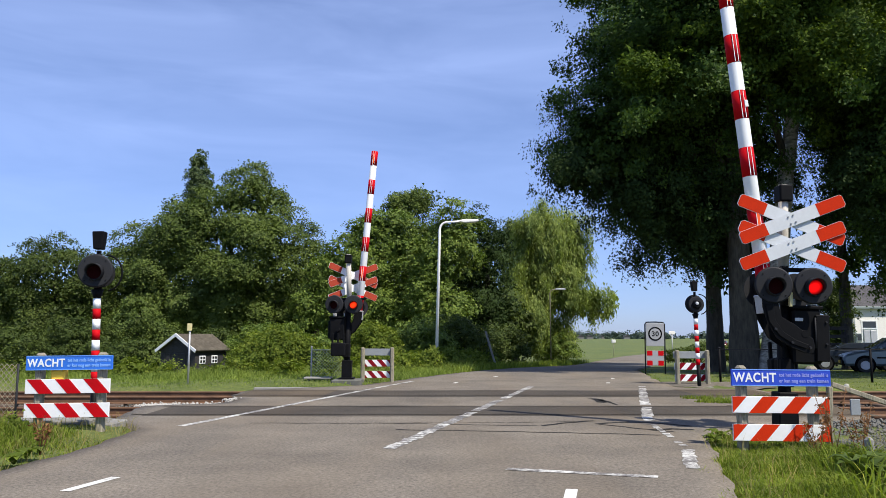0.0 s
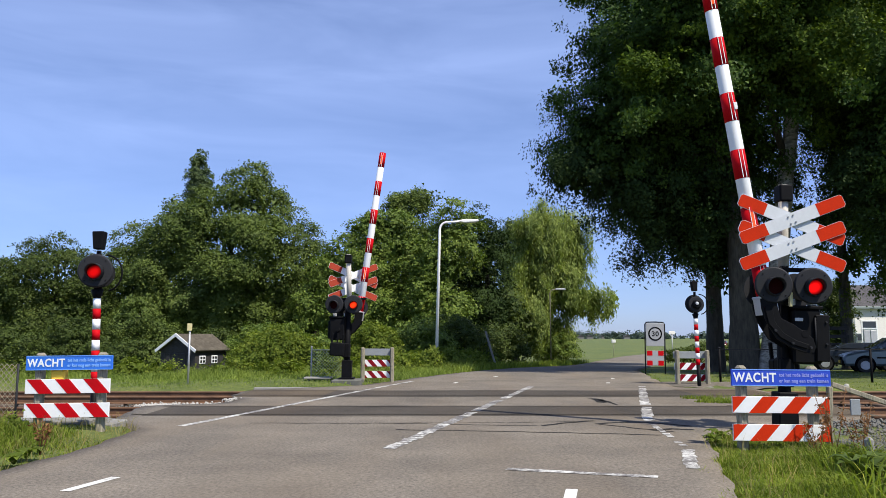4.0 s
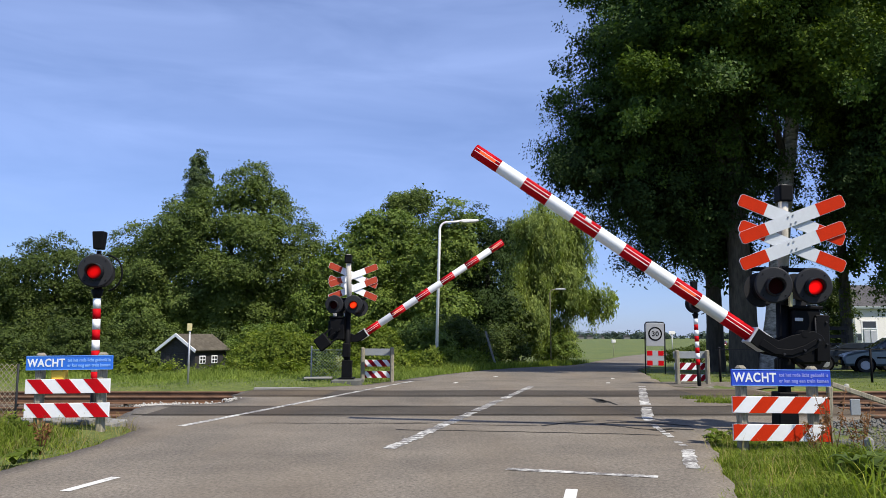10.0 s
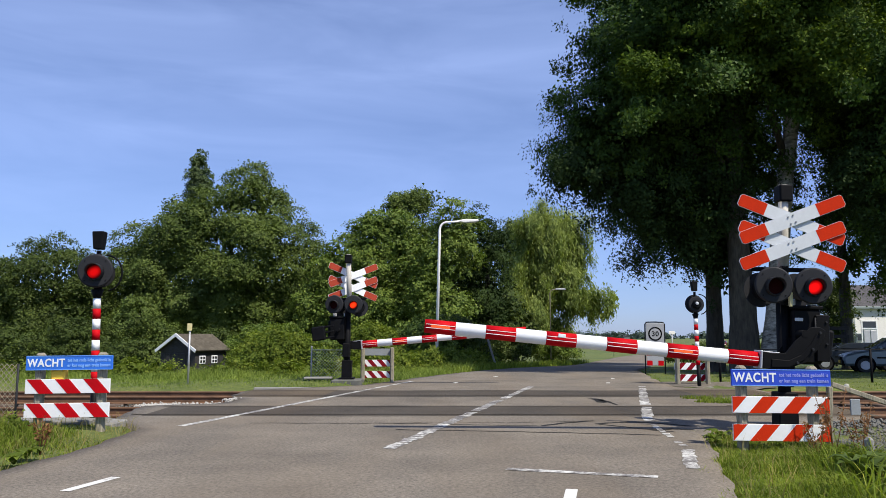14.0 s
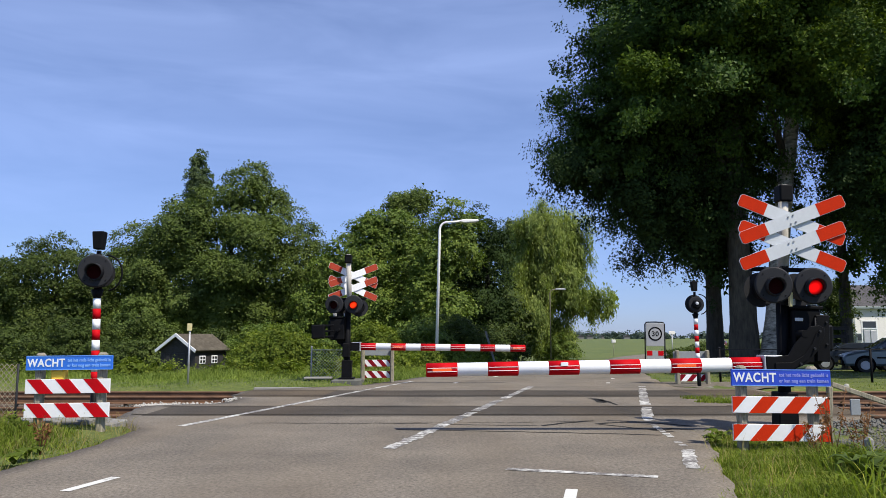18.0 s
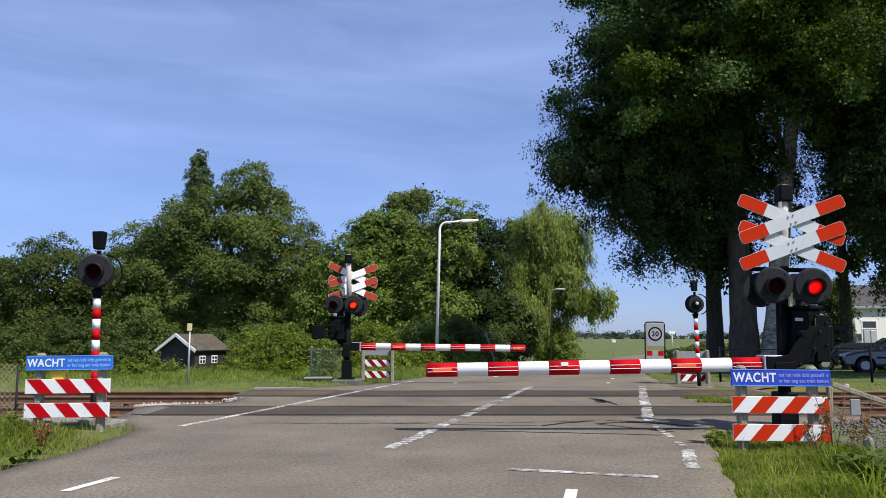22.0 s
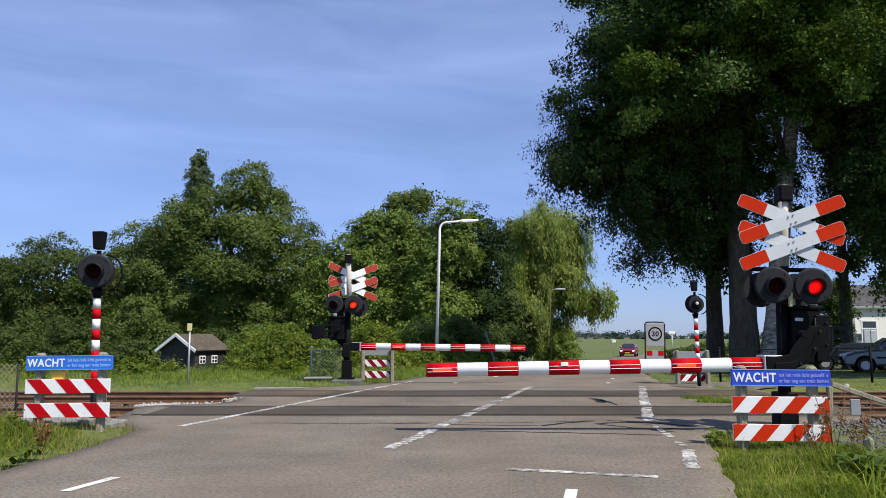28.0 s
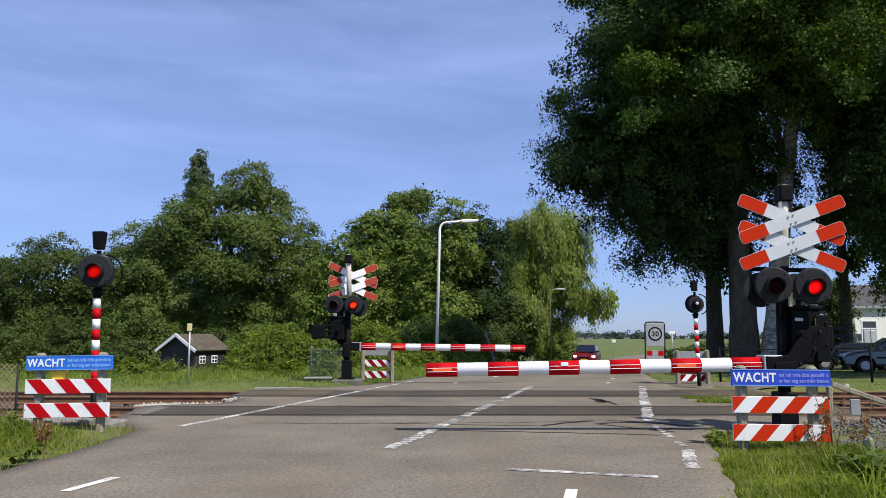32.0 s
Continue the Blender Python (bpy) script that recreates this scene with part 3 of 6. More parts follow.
tagged(soil, "bare trodden brown soil beside the crossing", "soil", kind="structure")

# dark bands of asphalt round the two tracks
for yc in (13.27, 17.32):
    pts = [(x, yc + 0.05 * math.sin(x * 1.3)) for x in np.linspace(-5.0 if yc < 15 else -4.4, 6.9 if yc < 15 else 7.3, 60)]
    strip("asphalt_band", pts, 1.72 if yc < 15 else 1.95, 0.0025, "asphalt_dark", "dark asphalt band round the rails", "road surface")
# brown rail dust where the tracks leave the carriageway
for x0, x1, yc, w in ((5.4, 7.2, 13.35, 2.0), (5.7, 7.5, 17.45, 2.3), (-4.6, -2.6, 17.45, 2.2)):
    n = 24
    pts = [(x0 + (x1 - x0) * i / n, yc + 0.004 * math.sin(i * 1.7)) for i in range(n + 1)]
    strip("dusty_edge", pts, w, 0.0035, "dusty", "brown rail dust on the crossing's edge", "road surface")
# flangeway grooves along the four rails
for yg in (12.66, 14.14, 16.68, 18.16):
    x0, x1 = (-5.2, 6.9) if yg < 15 else (-4.7, 7.3)
    strip("rail_groove", [(x0 + (x1 - x0) * i / 20, yg) for i in range(21)], 0.07, 0.0065, "groove", "dark groove along a sunken rail", "rail groove")
# markings
strip("edge_line", along((-1.45, 20.1), (-0.9, 22.0), 6), 0.14, 0.005, "marking", "worn white line along the road", "road marking")
strip("edge_line", along((3.16, 11.7), (3.17, 11.75), 2), 0.12, 0.005, "marking", "patchy white line end", "road marking")
def block_line(a, b, n, fill, width, name, label, skip=0.10, paint="marking"):
    """A worn line left as a ladder of short blocks, one mesh."""
    v, f = [], []
    d = Vector((b[0] - a[0], b[1] - a[1], 0))
    side = Vector((-d.y, d.x, 0)).normalized()
    r = random.Random(n)
    for i in range(n):
        if r.random() < skip:
            continue
        t0, t1 = (i + 0.15 * r.random()) / n, (i + fill * r.uniform(0.8, 1.1)) / n
        w0, w1 = width / 2 * r.uniform(0.7, 1.1), width / 2 * r.uniform(0.7, 1.1)
        k = len(v)
        for t, s in ((t0, -w0), (t0, w1), (t1, w1), (t1, -w0)):
            p = Vector((a[0], a[1], 0)) + d * t + side * s
            v.append((p.x, p.y, road_z(p.y) + 0.005))
        f.append((k, k + 1, k + 2, k + 3))
    return tagged(raw(name, v, f, paint), label, "road marking", kind="structure")


strip("edge_line", along((-3.79, 11.0), (-1.45, 20.1), 30), 0.13, 0.005, "marking_faint", "worn white line along the road", "road marking")
block_line((3.16, 11.7), (5.2, 19.8), 24, 0.95, 0.19, "edge_line", "worn white blocks along the road edge")
block_line((2.84, 9.0), (3.1, 11.3), 9, 0.85, 0.10, "edge_line", "patchy white line bending at the verge")
block_line((2.44, 7.5), (2.80, 8.75), 13, 1.05, 0.15, "block_line", "crumbling white block marking", 0.0)
block_line((-0.62, 8.8), (2.32, 19.8), 62, 0.93, 0.19, "centre_line", "worn white centre line in short blocks", 0.03, "marking_faint")
strip("stop_line", along((0.62, 7.48), (1.98, 7.06), 12), 0.12, 0.005, "marking_faint", "faded white stop line", "road marking")
DASH = [((-3.16, 6.42), (-3.0, 7.05)), ((0.98, 6.0), (1.09, 6.5)), ((4.60, 21.1), (4.68, 21.4)), ((5.25, 23.4), (5.33, 23.7)), ((0.30, 21.1), (0.40, 21.5)), ((1.65, 24.4), (1.78, 24.8)), ((-4.3, 1.9), (-4.0, 3.0)), ((-0.05, 2.0), (0.2, 3.0))]
for a, b in DASH:
    strip("dash_mark", along(a, b, 4), 0.10, 0.005, "marking_fresh", "short white dash on the asphalt", "road marking")
# tar-filled cracks and a patch, with the barrier's cast shadow painted among them
CRACKS_AND_SHADOWS = [
    (0.045, [(-0.66, 10.61), (1.1, 10.34), (2.92, 10.03)]), (0.03, [(-2.9, 11.4), (-0.8, 11.37), (0.3, 11.2), (1.41, 11.04)]),
    (0.022, [(-0.76, 11.37), (-0.02, 11.54), (1.2, 11.45), (2.34, 11.72)]), (0.08, [(1.45, 11.04), (1.8, 11.4), (2.34, 11.72)]),
    (0.08, [(2.26, 11.3), (2.83, 11.58), (3.3, 11.3), (3.6, 10.98)]), (0.05, [(2.3, 11.25), (2.75, 10.75), (3.15, 10.35)]),
    (0.10, [(2.9, 10.5), (3.2, 10.72), (3.5, 10.6)]), (0.025, [(-4.0, 14.2), (0, 14.22), (4.9, 14.15)]), (0.022, [(-3.0, 16.25), (4.4, 16.3)]),
    (0.20, [(3.12, 15.87), (3.2, 15.58), (3.13, 14.92)]), (0.13, [(3.2, 15.58), (3.29, 15.05)]), (0.06, [(3.13, 14.92), (3.29, 15.05), (3.31, 14.42)]),
]
for w, line in CRACKS_AND_SHADOWS:
    pts = []
    for (x0, y0), (x1, y1) in zip(line, line[1:]):
        for i in range(30):
            t = i / 30
            x, y = x0 + (x1 - x0) * t, y0 + (y1 - y0) * t
            pts.append((x, y + 0.05 * noise.noise((x * 3.1, y0, 3.1)) + 0.03 * noise.noise((x * 9.1, y1, 0))))
    strip("tar_shadow_line", pts, w, 0.004, "tar", "dark line on the road, tar crack and painted shadow", "crack")


# ---------------------------------------------------------------- railway
bed = raw("track_bed", [(-60, 11.7, -0.235), (60, 11.7, -0.235), (60, 19.2, -0.235), (-60, 19.2, -0.235)], [(0, 1, 2, 3)], "ballast")
tagged(bed, "brown dusty ballast bed of the railway", "ballast", kind="structure")


def rail_mesh(x0, x1):
    """A flat-bottomed rail: foot, web and rounded head."""
    outline = [(-0.07, 0), (0.07, 0), (0.07, 0.012), (0.012, 0.03), (0.012, 0.115), (0.034, 0.125), (0.036, 0.148), (0.026, 0.158), (-0.026, 0.158), (-0.036, 0.148), (-0.034, 0.125), (-0.012, 0.115), (-0.012, 0.03), (-0.07, 0.012)]
    return prism(outline, x1 - x0, rot=(0, 0, 90), at=((x0 + x1) / 2, 0, 0))


for name_y, ya in (("near", 13.4), ("far", 17.42)):
    tr = thing("railway_track", pose(0, ya, -0.17), "rusty rails on dark sleepers, sunk in the road", "railway track", "railway tracks")
    for s in (-0.755, 0.755):
        r = part("rail", rail_mesh(-60, 60), "rust", tr, "rusty steel rail")
        r.matrix_basis = pose(0, s, 0)
    sl = box(0.25, 2.5, 0.12, (0, 0, -0.055), bev=0.015)
    first = part("sleeper", sl, "sleeper", tr)
    first.matrix_basis = pose(-5.9, 0, 0)
    for side in (-1, 1):
        for i in range(32):
            if side == -1 and i == 0:
                continue
            o = new("sleeper", first.data)
            o.parent = tr
            o.matrix_basis = pose(side * (5.9 + 0.6 * i), random.uniform(-0.03, 0.03), 0, 0, 0, random.uniform(-1, 1))

# loose ballast stones
rng = np.random.default_rng(5)


def stones(name, x, y, z, size, material, label):
    n = len(x)
    octa = np.array([(1, 0, 0), (-1, 0, 0), (0, 1, 0), (0, -1, 0), (0, 0, 1), (0, 0, -1)], float)
    tri = np.array([(0, 2, 4), (2, 1, 4), (1, 3, 4), (3, 0, 4), (2, 0, 5), (1, 2, 5), (3, 1, 5), (0, 3, 5)])
    v = octa[None] * (size[:, None, None] * rng.uniform(0.6, 1.3, (n, 6, 1)))
    a = rng.uniform(0, 6.28, n)
    ca, sa = np.cos(a)[:, None], np.sin(a)[:, None]
    v = np.stack([v[..., 0] * ca - v[..., 1] * sa, v[..., 0] * sa + v[..., 1] * ca, v[..., 2] * 0.8], -1)
    v += np.stack([x, y, z], -1)[:, None]
    f = (np.arange(n)[:, None, None] * 6 + tri[None]).reshape(-1, 3)
    ob = raw(name, v.reshape(-1, 3), f, material)
    return tagged(ob, label, "gravel", kind="stuff")


n = 9000
sx = np.where(rng.random(n) < 0.5, rng.uniform(-16, -5.2, n), rng.uniform(5.0, 16, n))
sy = rng.uniform(11.9, 19.2, n)
stones("ballast_stones", sx, sy, np.full(n, -0.225) + rng.uniform(0, 0.03, n), rng.uniform(0.018, 0.045, n), "stone", "grey and brown loose ballast between the sleepers")
n = 1100
gx_, gy_ = rng.uniform(-6.2, -4.25, n), rng.normal(15.4, 0.22, n)
stones("pale_gravel", gx_, gy_, np.where(gx_ > edge_x(LEFT_EDGE, gy_) - 0.1, -0.005, -0.12) + rng.uniform(0, 0.04, n), rng.uniform(0.015, 0.036, n), "pale_stone", "pale grey gravel heap between the tracks")
n = 14000
gx_ = rng.uniform(4.75, 11, n)
gy_ = np.maximum(rng.uniform(8.5, 12.4, n), 8.5 + 0.4 * np.sin(3 * gx_))
stones("shoulder_gravel", gx_, gy_, np.where(gy_ > 9.7, rng.uniform(-0.14, -0.03, n), ground_z(gx_, gy_) + rng.uniform(0.0, 0.03, n)), rng.uniform(0.018, 0.042, n), "stone", "coarse grey gravel on the railway shoulder")


# ---------------------------------------------------------------- crossing signals
def bar_board(bw, bh, n, slant, at, parent, first_red, name="warning_board", thick=0.03, both=False, paint="red"):
    """A red and white board of slanting stripes: a white plank with red stripes set on it."""
    b = part(name, box(bw, thick, bh, bev=0.004), "white", parent, "white plank with slanting red stripes")
    b.matrix_basis = pose(*at)
    p = bw / n
    for i in range(-1, n + 1):
        if (i % 2 == 0) != first_red:
            continue
        quad = [(-bw / 2 + i * p, -bh / 2), (-bw / 2 + (i + 1) * p, -bh / 2), (-bw / 2 + (i + 1) * p + slant, bh / 2), (-bw / 2 + i * p + slant, bh / 2)]
        clipped = clip_x(quad, -bw / 2 + 0.002, bw / 2 - 0.002)
        if len(clipped) > 2:
            o = part("red_stripe", prism(clipped, 0.004), paint, b)
            o.matrix_basis = pose(0, -thick / 2 - 0.001, 0)
            if both:
                o = part("red_stripe", prism(clipped, 0.004), paint, b)
                o.matrix_basis = pose(0, thick / 2 + 0.001, 0)
    return b


def clip_x(poly, lo, hi):
    for lim, sign in ((lo, 1), (hi, -1)):
        out = []
        for (x0, z0), (x1, z1) in zip(poly, poly[1:] + poly[:1]):
            a, b = sign * (x0 - lim), sign * (x1 - lim)
            if a >= 0:
                out.append((x0, z0))
            if (a >= 0) != (b >= 0):
                t = a / (a - b)
                out.append((x0 + (x1 - x0) * t, z0 + (z1 - z0) * t))
        poly = out
        if not poly:
            break
    return poly


FLASH, BOOM_FLASH = [], []
LENS_AT = (0, -0.062, -0.02)


def lamp_head(parent, at, yaw, beat, lean=0):
    """A round backing disc with hood, and a lens that turns its lit or its dark face to the front."""
    lh = part("lamp", cyl(0.255, 0.235, 0.03, (0, 0.0, 0), (90, 0, 0), 40, 0.006), "charcoal", parent, "round grey-black signal disc")
    lh.matrix_basis = pose(*at, 0, 0, yaw)
    part("lamp_housing", cyl(0.16, 0.13, 0.16, (0, 0.165, 0), (90, 0, 0), 24, 0.01), "black", lh)
    hood = bmesh.new()
    n = 32
    rows = []
    for k in range(n):
        a = 2 * math.pi * k / n
        reach = 0.055 + 0.14 * (0.5 + 0.5 * math.sin(a)) ** 0.8
        rows.append([hood.verts.new((r * math.cos(a), y, r * math.sin(a))) for r, y in ((0.128, -0.025), (0.118, -0.03 - reach), (0.110, -0.03 - reach), (0.106, -0.025))])
    for p0, p1 in zip(rows, rows[1:] + rows[:1]):
        for j in range(4):
            hood.faces.new((p0[j], p0[(j + 1) % 4], p1[(j + 1) % 4], p1[j])).smooth = j in (0, 2)
    bmesh.ops.recalc_face_normals(hood, faces=hood.faces[:])
    part("hood", hood, "charcoal", lh).location = (0, 0, -0.02)
    # near-black disc that fills the lamp's inside behind the lens
    part("lens_ring", cyl(0.112, 0.112, 0.008, (0, -0.030, -0.02), (90, 0, 0), 32), "soot", lh)
    for k in range(4):
        a = radians(45 + 90 * k)
        part("bolt", cyl(0.011, 0.009, 0.010, (0.205 * math.cos(a), -0.028, 0.205 * math.sin(a)), (90, 0, 0), 8), "black", lh)
    lens = part("lens", cyl(0.101, 0.101, 0.006, (0, -0.001, 0), (90, 0, 0), 32), "lens_dim" if beat == "S" else ("lens_rear" if yaw > 90 else "lens_lit"), lh, "round red signal lens")
    lens.data.materials.append(M["lens_dark"])
    for poly in lens.data.polygons:
        if poly.center.y > -0.006:
            poly.material_index = 1
    lens.location = LENS_AT
    FLASH.append((lens, beat))
    return lh


def cross_board(parent, at, yaw=0, paint="orange_red", ground="board_white"):
    """Two crossed pairs of boards with red ends, bolted to the post."""
    L, W = 1.50, 0.181
    k = 0
    for zc in (0.182, -0.182):
        for ang in (-22, 22):
            y = -0.05 if ang < 0 else -0.02
            y -= 0.004 * (zc > 0)
            b = part("crossbuck_board", prism([(-L / 2 + 0.03, -W / 2), (L / 2 - 0.03, -W / 2), (L / 2, -W / 2 + 0.03), (L / 2, W / 2 - 0.03), (L / 2 - 0.03, W / 2), (-L / 2 + 0.03, W / 2), (-L / 2, W / 2 - 0.03), (-L / 2, -W / 2 + 0.03)], 0.02), ground, parent, "white cross board with red ends")
            b.matrix_basis = pose(at[0], at[1], at[2] + zc, 0, 0, yaw) @ pose(0, y, 0, 0, ang, 0)
            for s in (-1, 1):
                e = part("red_end", prism([(s * L * 0.245, -W / 2 + 0.004), (s * (L / 2 - 0.032), -W / 2 + 0.004), (s * (L / 2 - 0.004), -W / 2 + 0.034), (s * (L / 2 - 0.004), W / 2 - 0.034), (s * (L / 2 - 0.032), W / 2 - 0.004), (s * L * 0.245, W / 2 - 0.004)], 0.024), paint, b)
            if ang < 0:
                for bx, bz in ((-0.035, 0.05), (0.035, 0.05), (-0.035, -0.05), (0.035, -0.05)):
                    part("bolt", cyl(0.013, 0.011, 0.014, (bx, -0.009, bz), (90, 0, 0), 8), "grey_metal", b)


def barrier_signal(m, label, cross_yaw, flip, hang, cross_x, paint):
    """A barrier machine on a post with crossed boards, lamps on both sides and a boom; it faces -y and its boom goes to -x."""
    mast_x, rear_z, drop = (0.16, 1.96, 0.76) if flip > 0 else (0.115, 2.05, 0.60)
    s = thing("barrier_signal", m, label, "level crossing barrier", "crossing barriers")
    part("post", cyl(0.085, 0.085, 2.35, (0.15, 0.22, -0.3), n=20), "black", s)
    part("mast", cyl(0.072, 0.066, 1.45, (mast_x, 0.20, 2.0), (0, 1.6, 0), n=18), "mast_grey", s, "pale grey upper mast")
    part("mast_cap", box(0.19, 0.22, 0.24, (mast_x + 0.04, 0.2, 3.32), bev=0.02), "black", s)
    part("foundation", box(0.78, 0.90, 0.54, (0.12, 0.25, -0.25), bev=0.02), "concrete_dark", s, "grey concrete foundation block")
    part("pedestal", box(0.27, 0.26, 0.50, (0.15, 0.22, 0.28), bev=0.015), "black", s)
    part("base_plate", box(0.42, 0.42, 0.04, (0.15, 0.22, 0.045), bev=0.008), "black", s)
    mb = part("machine_box", box(0.40, 0.36, drop, (0.42, 0.24, 1.68 - drop / 2), bev=0.03), "black", s, "black barrier machine cabinet")
    part("box_lid", box(0.44, 0.40, 0.05, (0.42, 0.24, 1.70), bev=0.012), "black", mb)
    part("side_door", box(0.19, 0.05, drop - 0.12, (0.615, 0.05, 1.66 - drop / 2), bev=0.012), "black", mb)
    part("hinge", cyl(0.012, 0.012, 0.42, (0.515, 0.03, 1.14), n=8), "charcoal", mb)
    for hz in (1.20, 1.50):
        part("bolt", cyl(0.016, 0.014, 0.02, (0.66, 0.024, hz), (90, 0, 0), 8), "charcoal", mb)
    part("plate", box(0.11, 0.012, 0.045, (0.30, 0.05, 1.53), bev=0.002), "alu", mb, "small pale type plate")
    # pale blocks added for the bright sky-lit edges under the lamps
    for bx in (0.22, 0.52):
        part("bracket", box(0.10, 0.10, 0.09, (bx, 0.12, 1.77), bev=0.01), "alu", s, "pale block for a sky-lit top edge")
    part("lower_box", box(0.20, 0.26, 0.40, (0.17, 0.24, 0.80), bev=0.03), "black", s)
    part("lamp_bracket", box(0.95, 0.06, 0.06, (0.13, 0.10, 2.22), bev=0.01), "black", s)
    part("lamp_arm", box(0.08, 0.16, 0.55, (0.14, 0.14, 2.0), bev=0.01), "black", s)
    lamp_head(s, (-0.12, -0.13, 1.985), -flip * 7, "L")
    lamp_head(s, (0.42, -0.13, 1.985), -flip * 7, "R")
    lamp_head(s, (-0.035, 0.50, rear_z), 186, "R")
    lamp_head(s, (0.485, 0.50, rear_z), 176, "L")
    part("wiring_box", box(0.05, 0.05, 0.20, (0.15, -0.04, 1.80), bev=0.01), "cream", s, "pale cream cable conduit")
    cross_board(s, (cross_x, -0.10, 2.71), cross_yaw, paint, "board_white" if flip > 0 else "white")
    # the boom, hung on the machine's shaft
    x0, n, length = -0.5825, 11, 4.55
    arm = part("boom", cyl(0.098, 0.092, length, (x0, 0, -hang), (0, -90, 0), 28, 0.004), "white", s, "red and white striped barrier boom")
    step = length / n
    for i in range(0, n, 2):
        part("red_stripe", cyl(0.1005 - 0.006 * i / n, 0.1005 - 0.006 * (i + 1) / n, step, (x0 - i * step, 0, -hang), (0, -90, 0), 28), "red", arm)
        # pale lines laid on the red for the reflections along the boom
        for dz in (0.028, -0.02):
            for side in (-0.0965, 0.0965):
                part("highlight_line", box(step * 0.96, 0.004, 0.008, (x0 - (i + 0.5) * step, side, -hang + dz)), "white", arm)
    for i in (10, 6, 2):
        for side in (-0.088, 0.088):
            bl = part("boom_lamp", box(0.26, 0.03, 0.036, bev=0.006), "boom_lamp", arm, "small red boom lamp")
            bl.location = (x0 - (i + 0.5) * step, side, -hang + 0.004)
            if i < 10:
                # the two inner lamps flash in turn: one side glows, the other is plain red
                bl.data.materials.append(M["red"])
                for poly in bl.data.polygons:
                    poly.material_index = 0 if poly.center.y * side > 0 else 1
                BOOM_FLASH.append((bl, i))
    part("reflector", box(0.10, 0.02, 0.05, (x0 - 6.5 * step, -0.098, -hang + 0.05), bev=0.004), "white", arm)
    part("end_cap", cyl(0.094, 0.088, 0.012, (x0 - length, 0, -hang), (0, -90, 0), 24, 0.003), "red", arm)
    # an open steel socket that clamps the boom's root
    part("socket", box(0.035, 0.25, 0.25, (x0 + 0.02, 0, -hang), bev=0.01), "alu", arm, "bare metal boom socket")
    part("socket_flange", box(0.24, 0.22, 0.022, (x0 + 0.14, 0, -hang + 0.108), bev=0.004), "alu", arm, "grey steel flange")
    part("socket_flange", box(0.24, 0.22, 0.022, (x0 + 0.14, 0, -hang - 0.108), bev=0.004), "alu", arm)
    part("socket_block", box(0.20, 0.14, 0.19, (x0 + 0.15, 0.02, -hang), bev=0.02), "black", arm)
    for dz in (-0.07, 0.07):
        part("bolt", cyl(0.016, 0.014, 0.022, (x0 + 0.07, -0.11, -hang + dz), (90, 0, 0), 8), "alu", arm)
    neck = [(-0.50, -0.53), (-0.36, -0.54), (-0.18, -0.51), (0.02, -0.39), (0.17, -0.21), (0.26, -0.03), (0.27, 0.07), (0.20, 0.11), (0.08, 0.10), (0.0, 0.02), (-0.09, -0.14), (-0.20, -0.30), (-0.38, -0.32), (-0.50, -0.31)]
    neck = [(x - 0.05, z - hang + 0.42) if x < 0 and z < -0.1 else (x, z) for x, z in neck]
    part("neck_plate", prism(neck, 0.03, (0, -0.12, 0), bev=0.006), "black", arm, "black cranked boom carrier")
    part("neck_plate", prism(neck, 0.03, (0, 0.16, 0), bev=0.006), "black", arm)
    inner = [(-0.44, -0.49), (-0.20, -0.47), (0.0, -0.35), (0.13, -0.18), (0.20, -0.02), (0.15, 0.02), (0.07, -0.14), (-0.05, -0.29), (-0.21, -0.38), (-0.44, -0.38)]
    part("neck_rib", prism(inner, 0.02, (0, -0.142, 0), bev=0.006), "black", arm)
    for bx, bz in ((0.19, 0.03), (0.10, -0.20), (-0.10, -0.40)):
        part("bolt", cyl(0.02, 0.017, 0.03, (bx, -0.15, bz), (90, 0, 0), 8), "charcoal", arm)
    part("shaft", cyl(0.05, 0.05, 0.74, (0, 0.60, 0), (90, 0, 0), 16), "black", arm)
    for dz in (0.12, -0.03, -0.18):
        part("tail_arm", box(0.60, 0.05, 0.05, (0.40, 0.60, dz - 0.02), (0, 4, 0), 0.01), "black", arm)
    part("counterweight", box(0.36, 0.20, 0.38, (0.52, 0.56, -0.06), (0, 4, 0), 0.03), "black", arm, "black iron counterweight")
    return s, arm


near_signal, near_boom = barrier_signal(pose(4.58, 10.3, 0, 0, 1.5, 0), "black barrier machine with crossed boards and two red lamps", -4, 1, 0.4025, 0.15, "orange_red")
far_signal, far_boom = barrier_signal(pose(-2.48, 20.9, 0.12, 0, 0, 180), "black barrier signal seen from behind, weathered red boards", 22, -1, 0.455, 0.04, "brick_red")


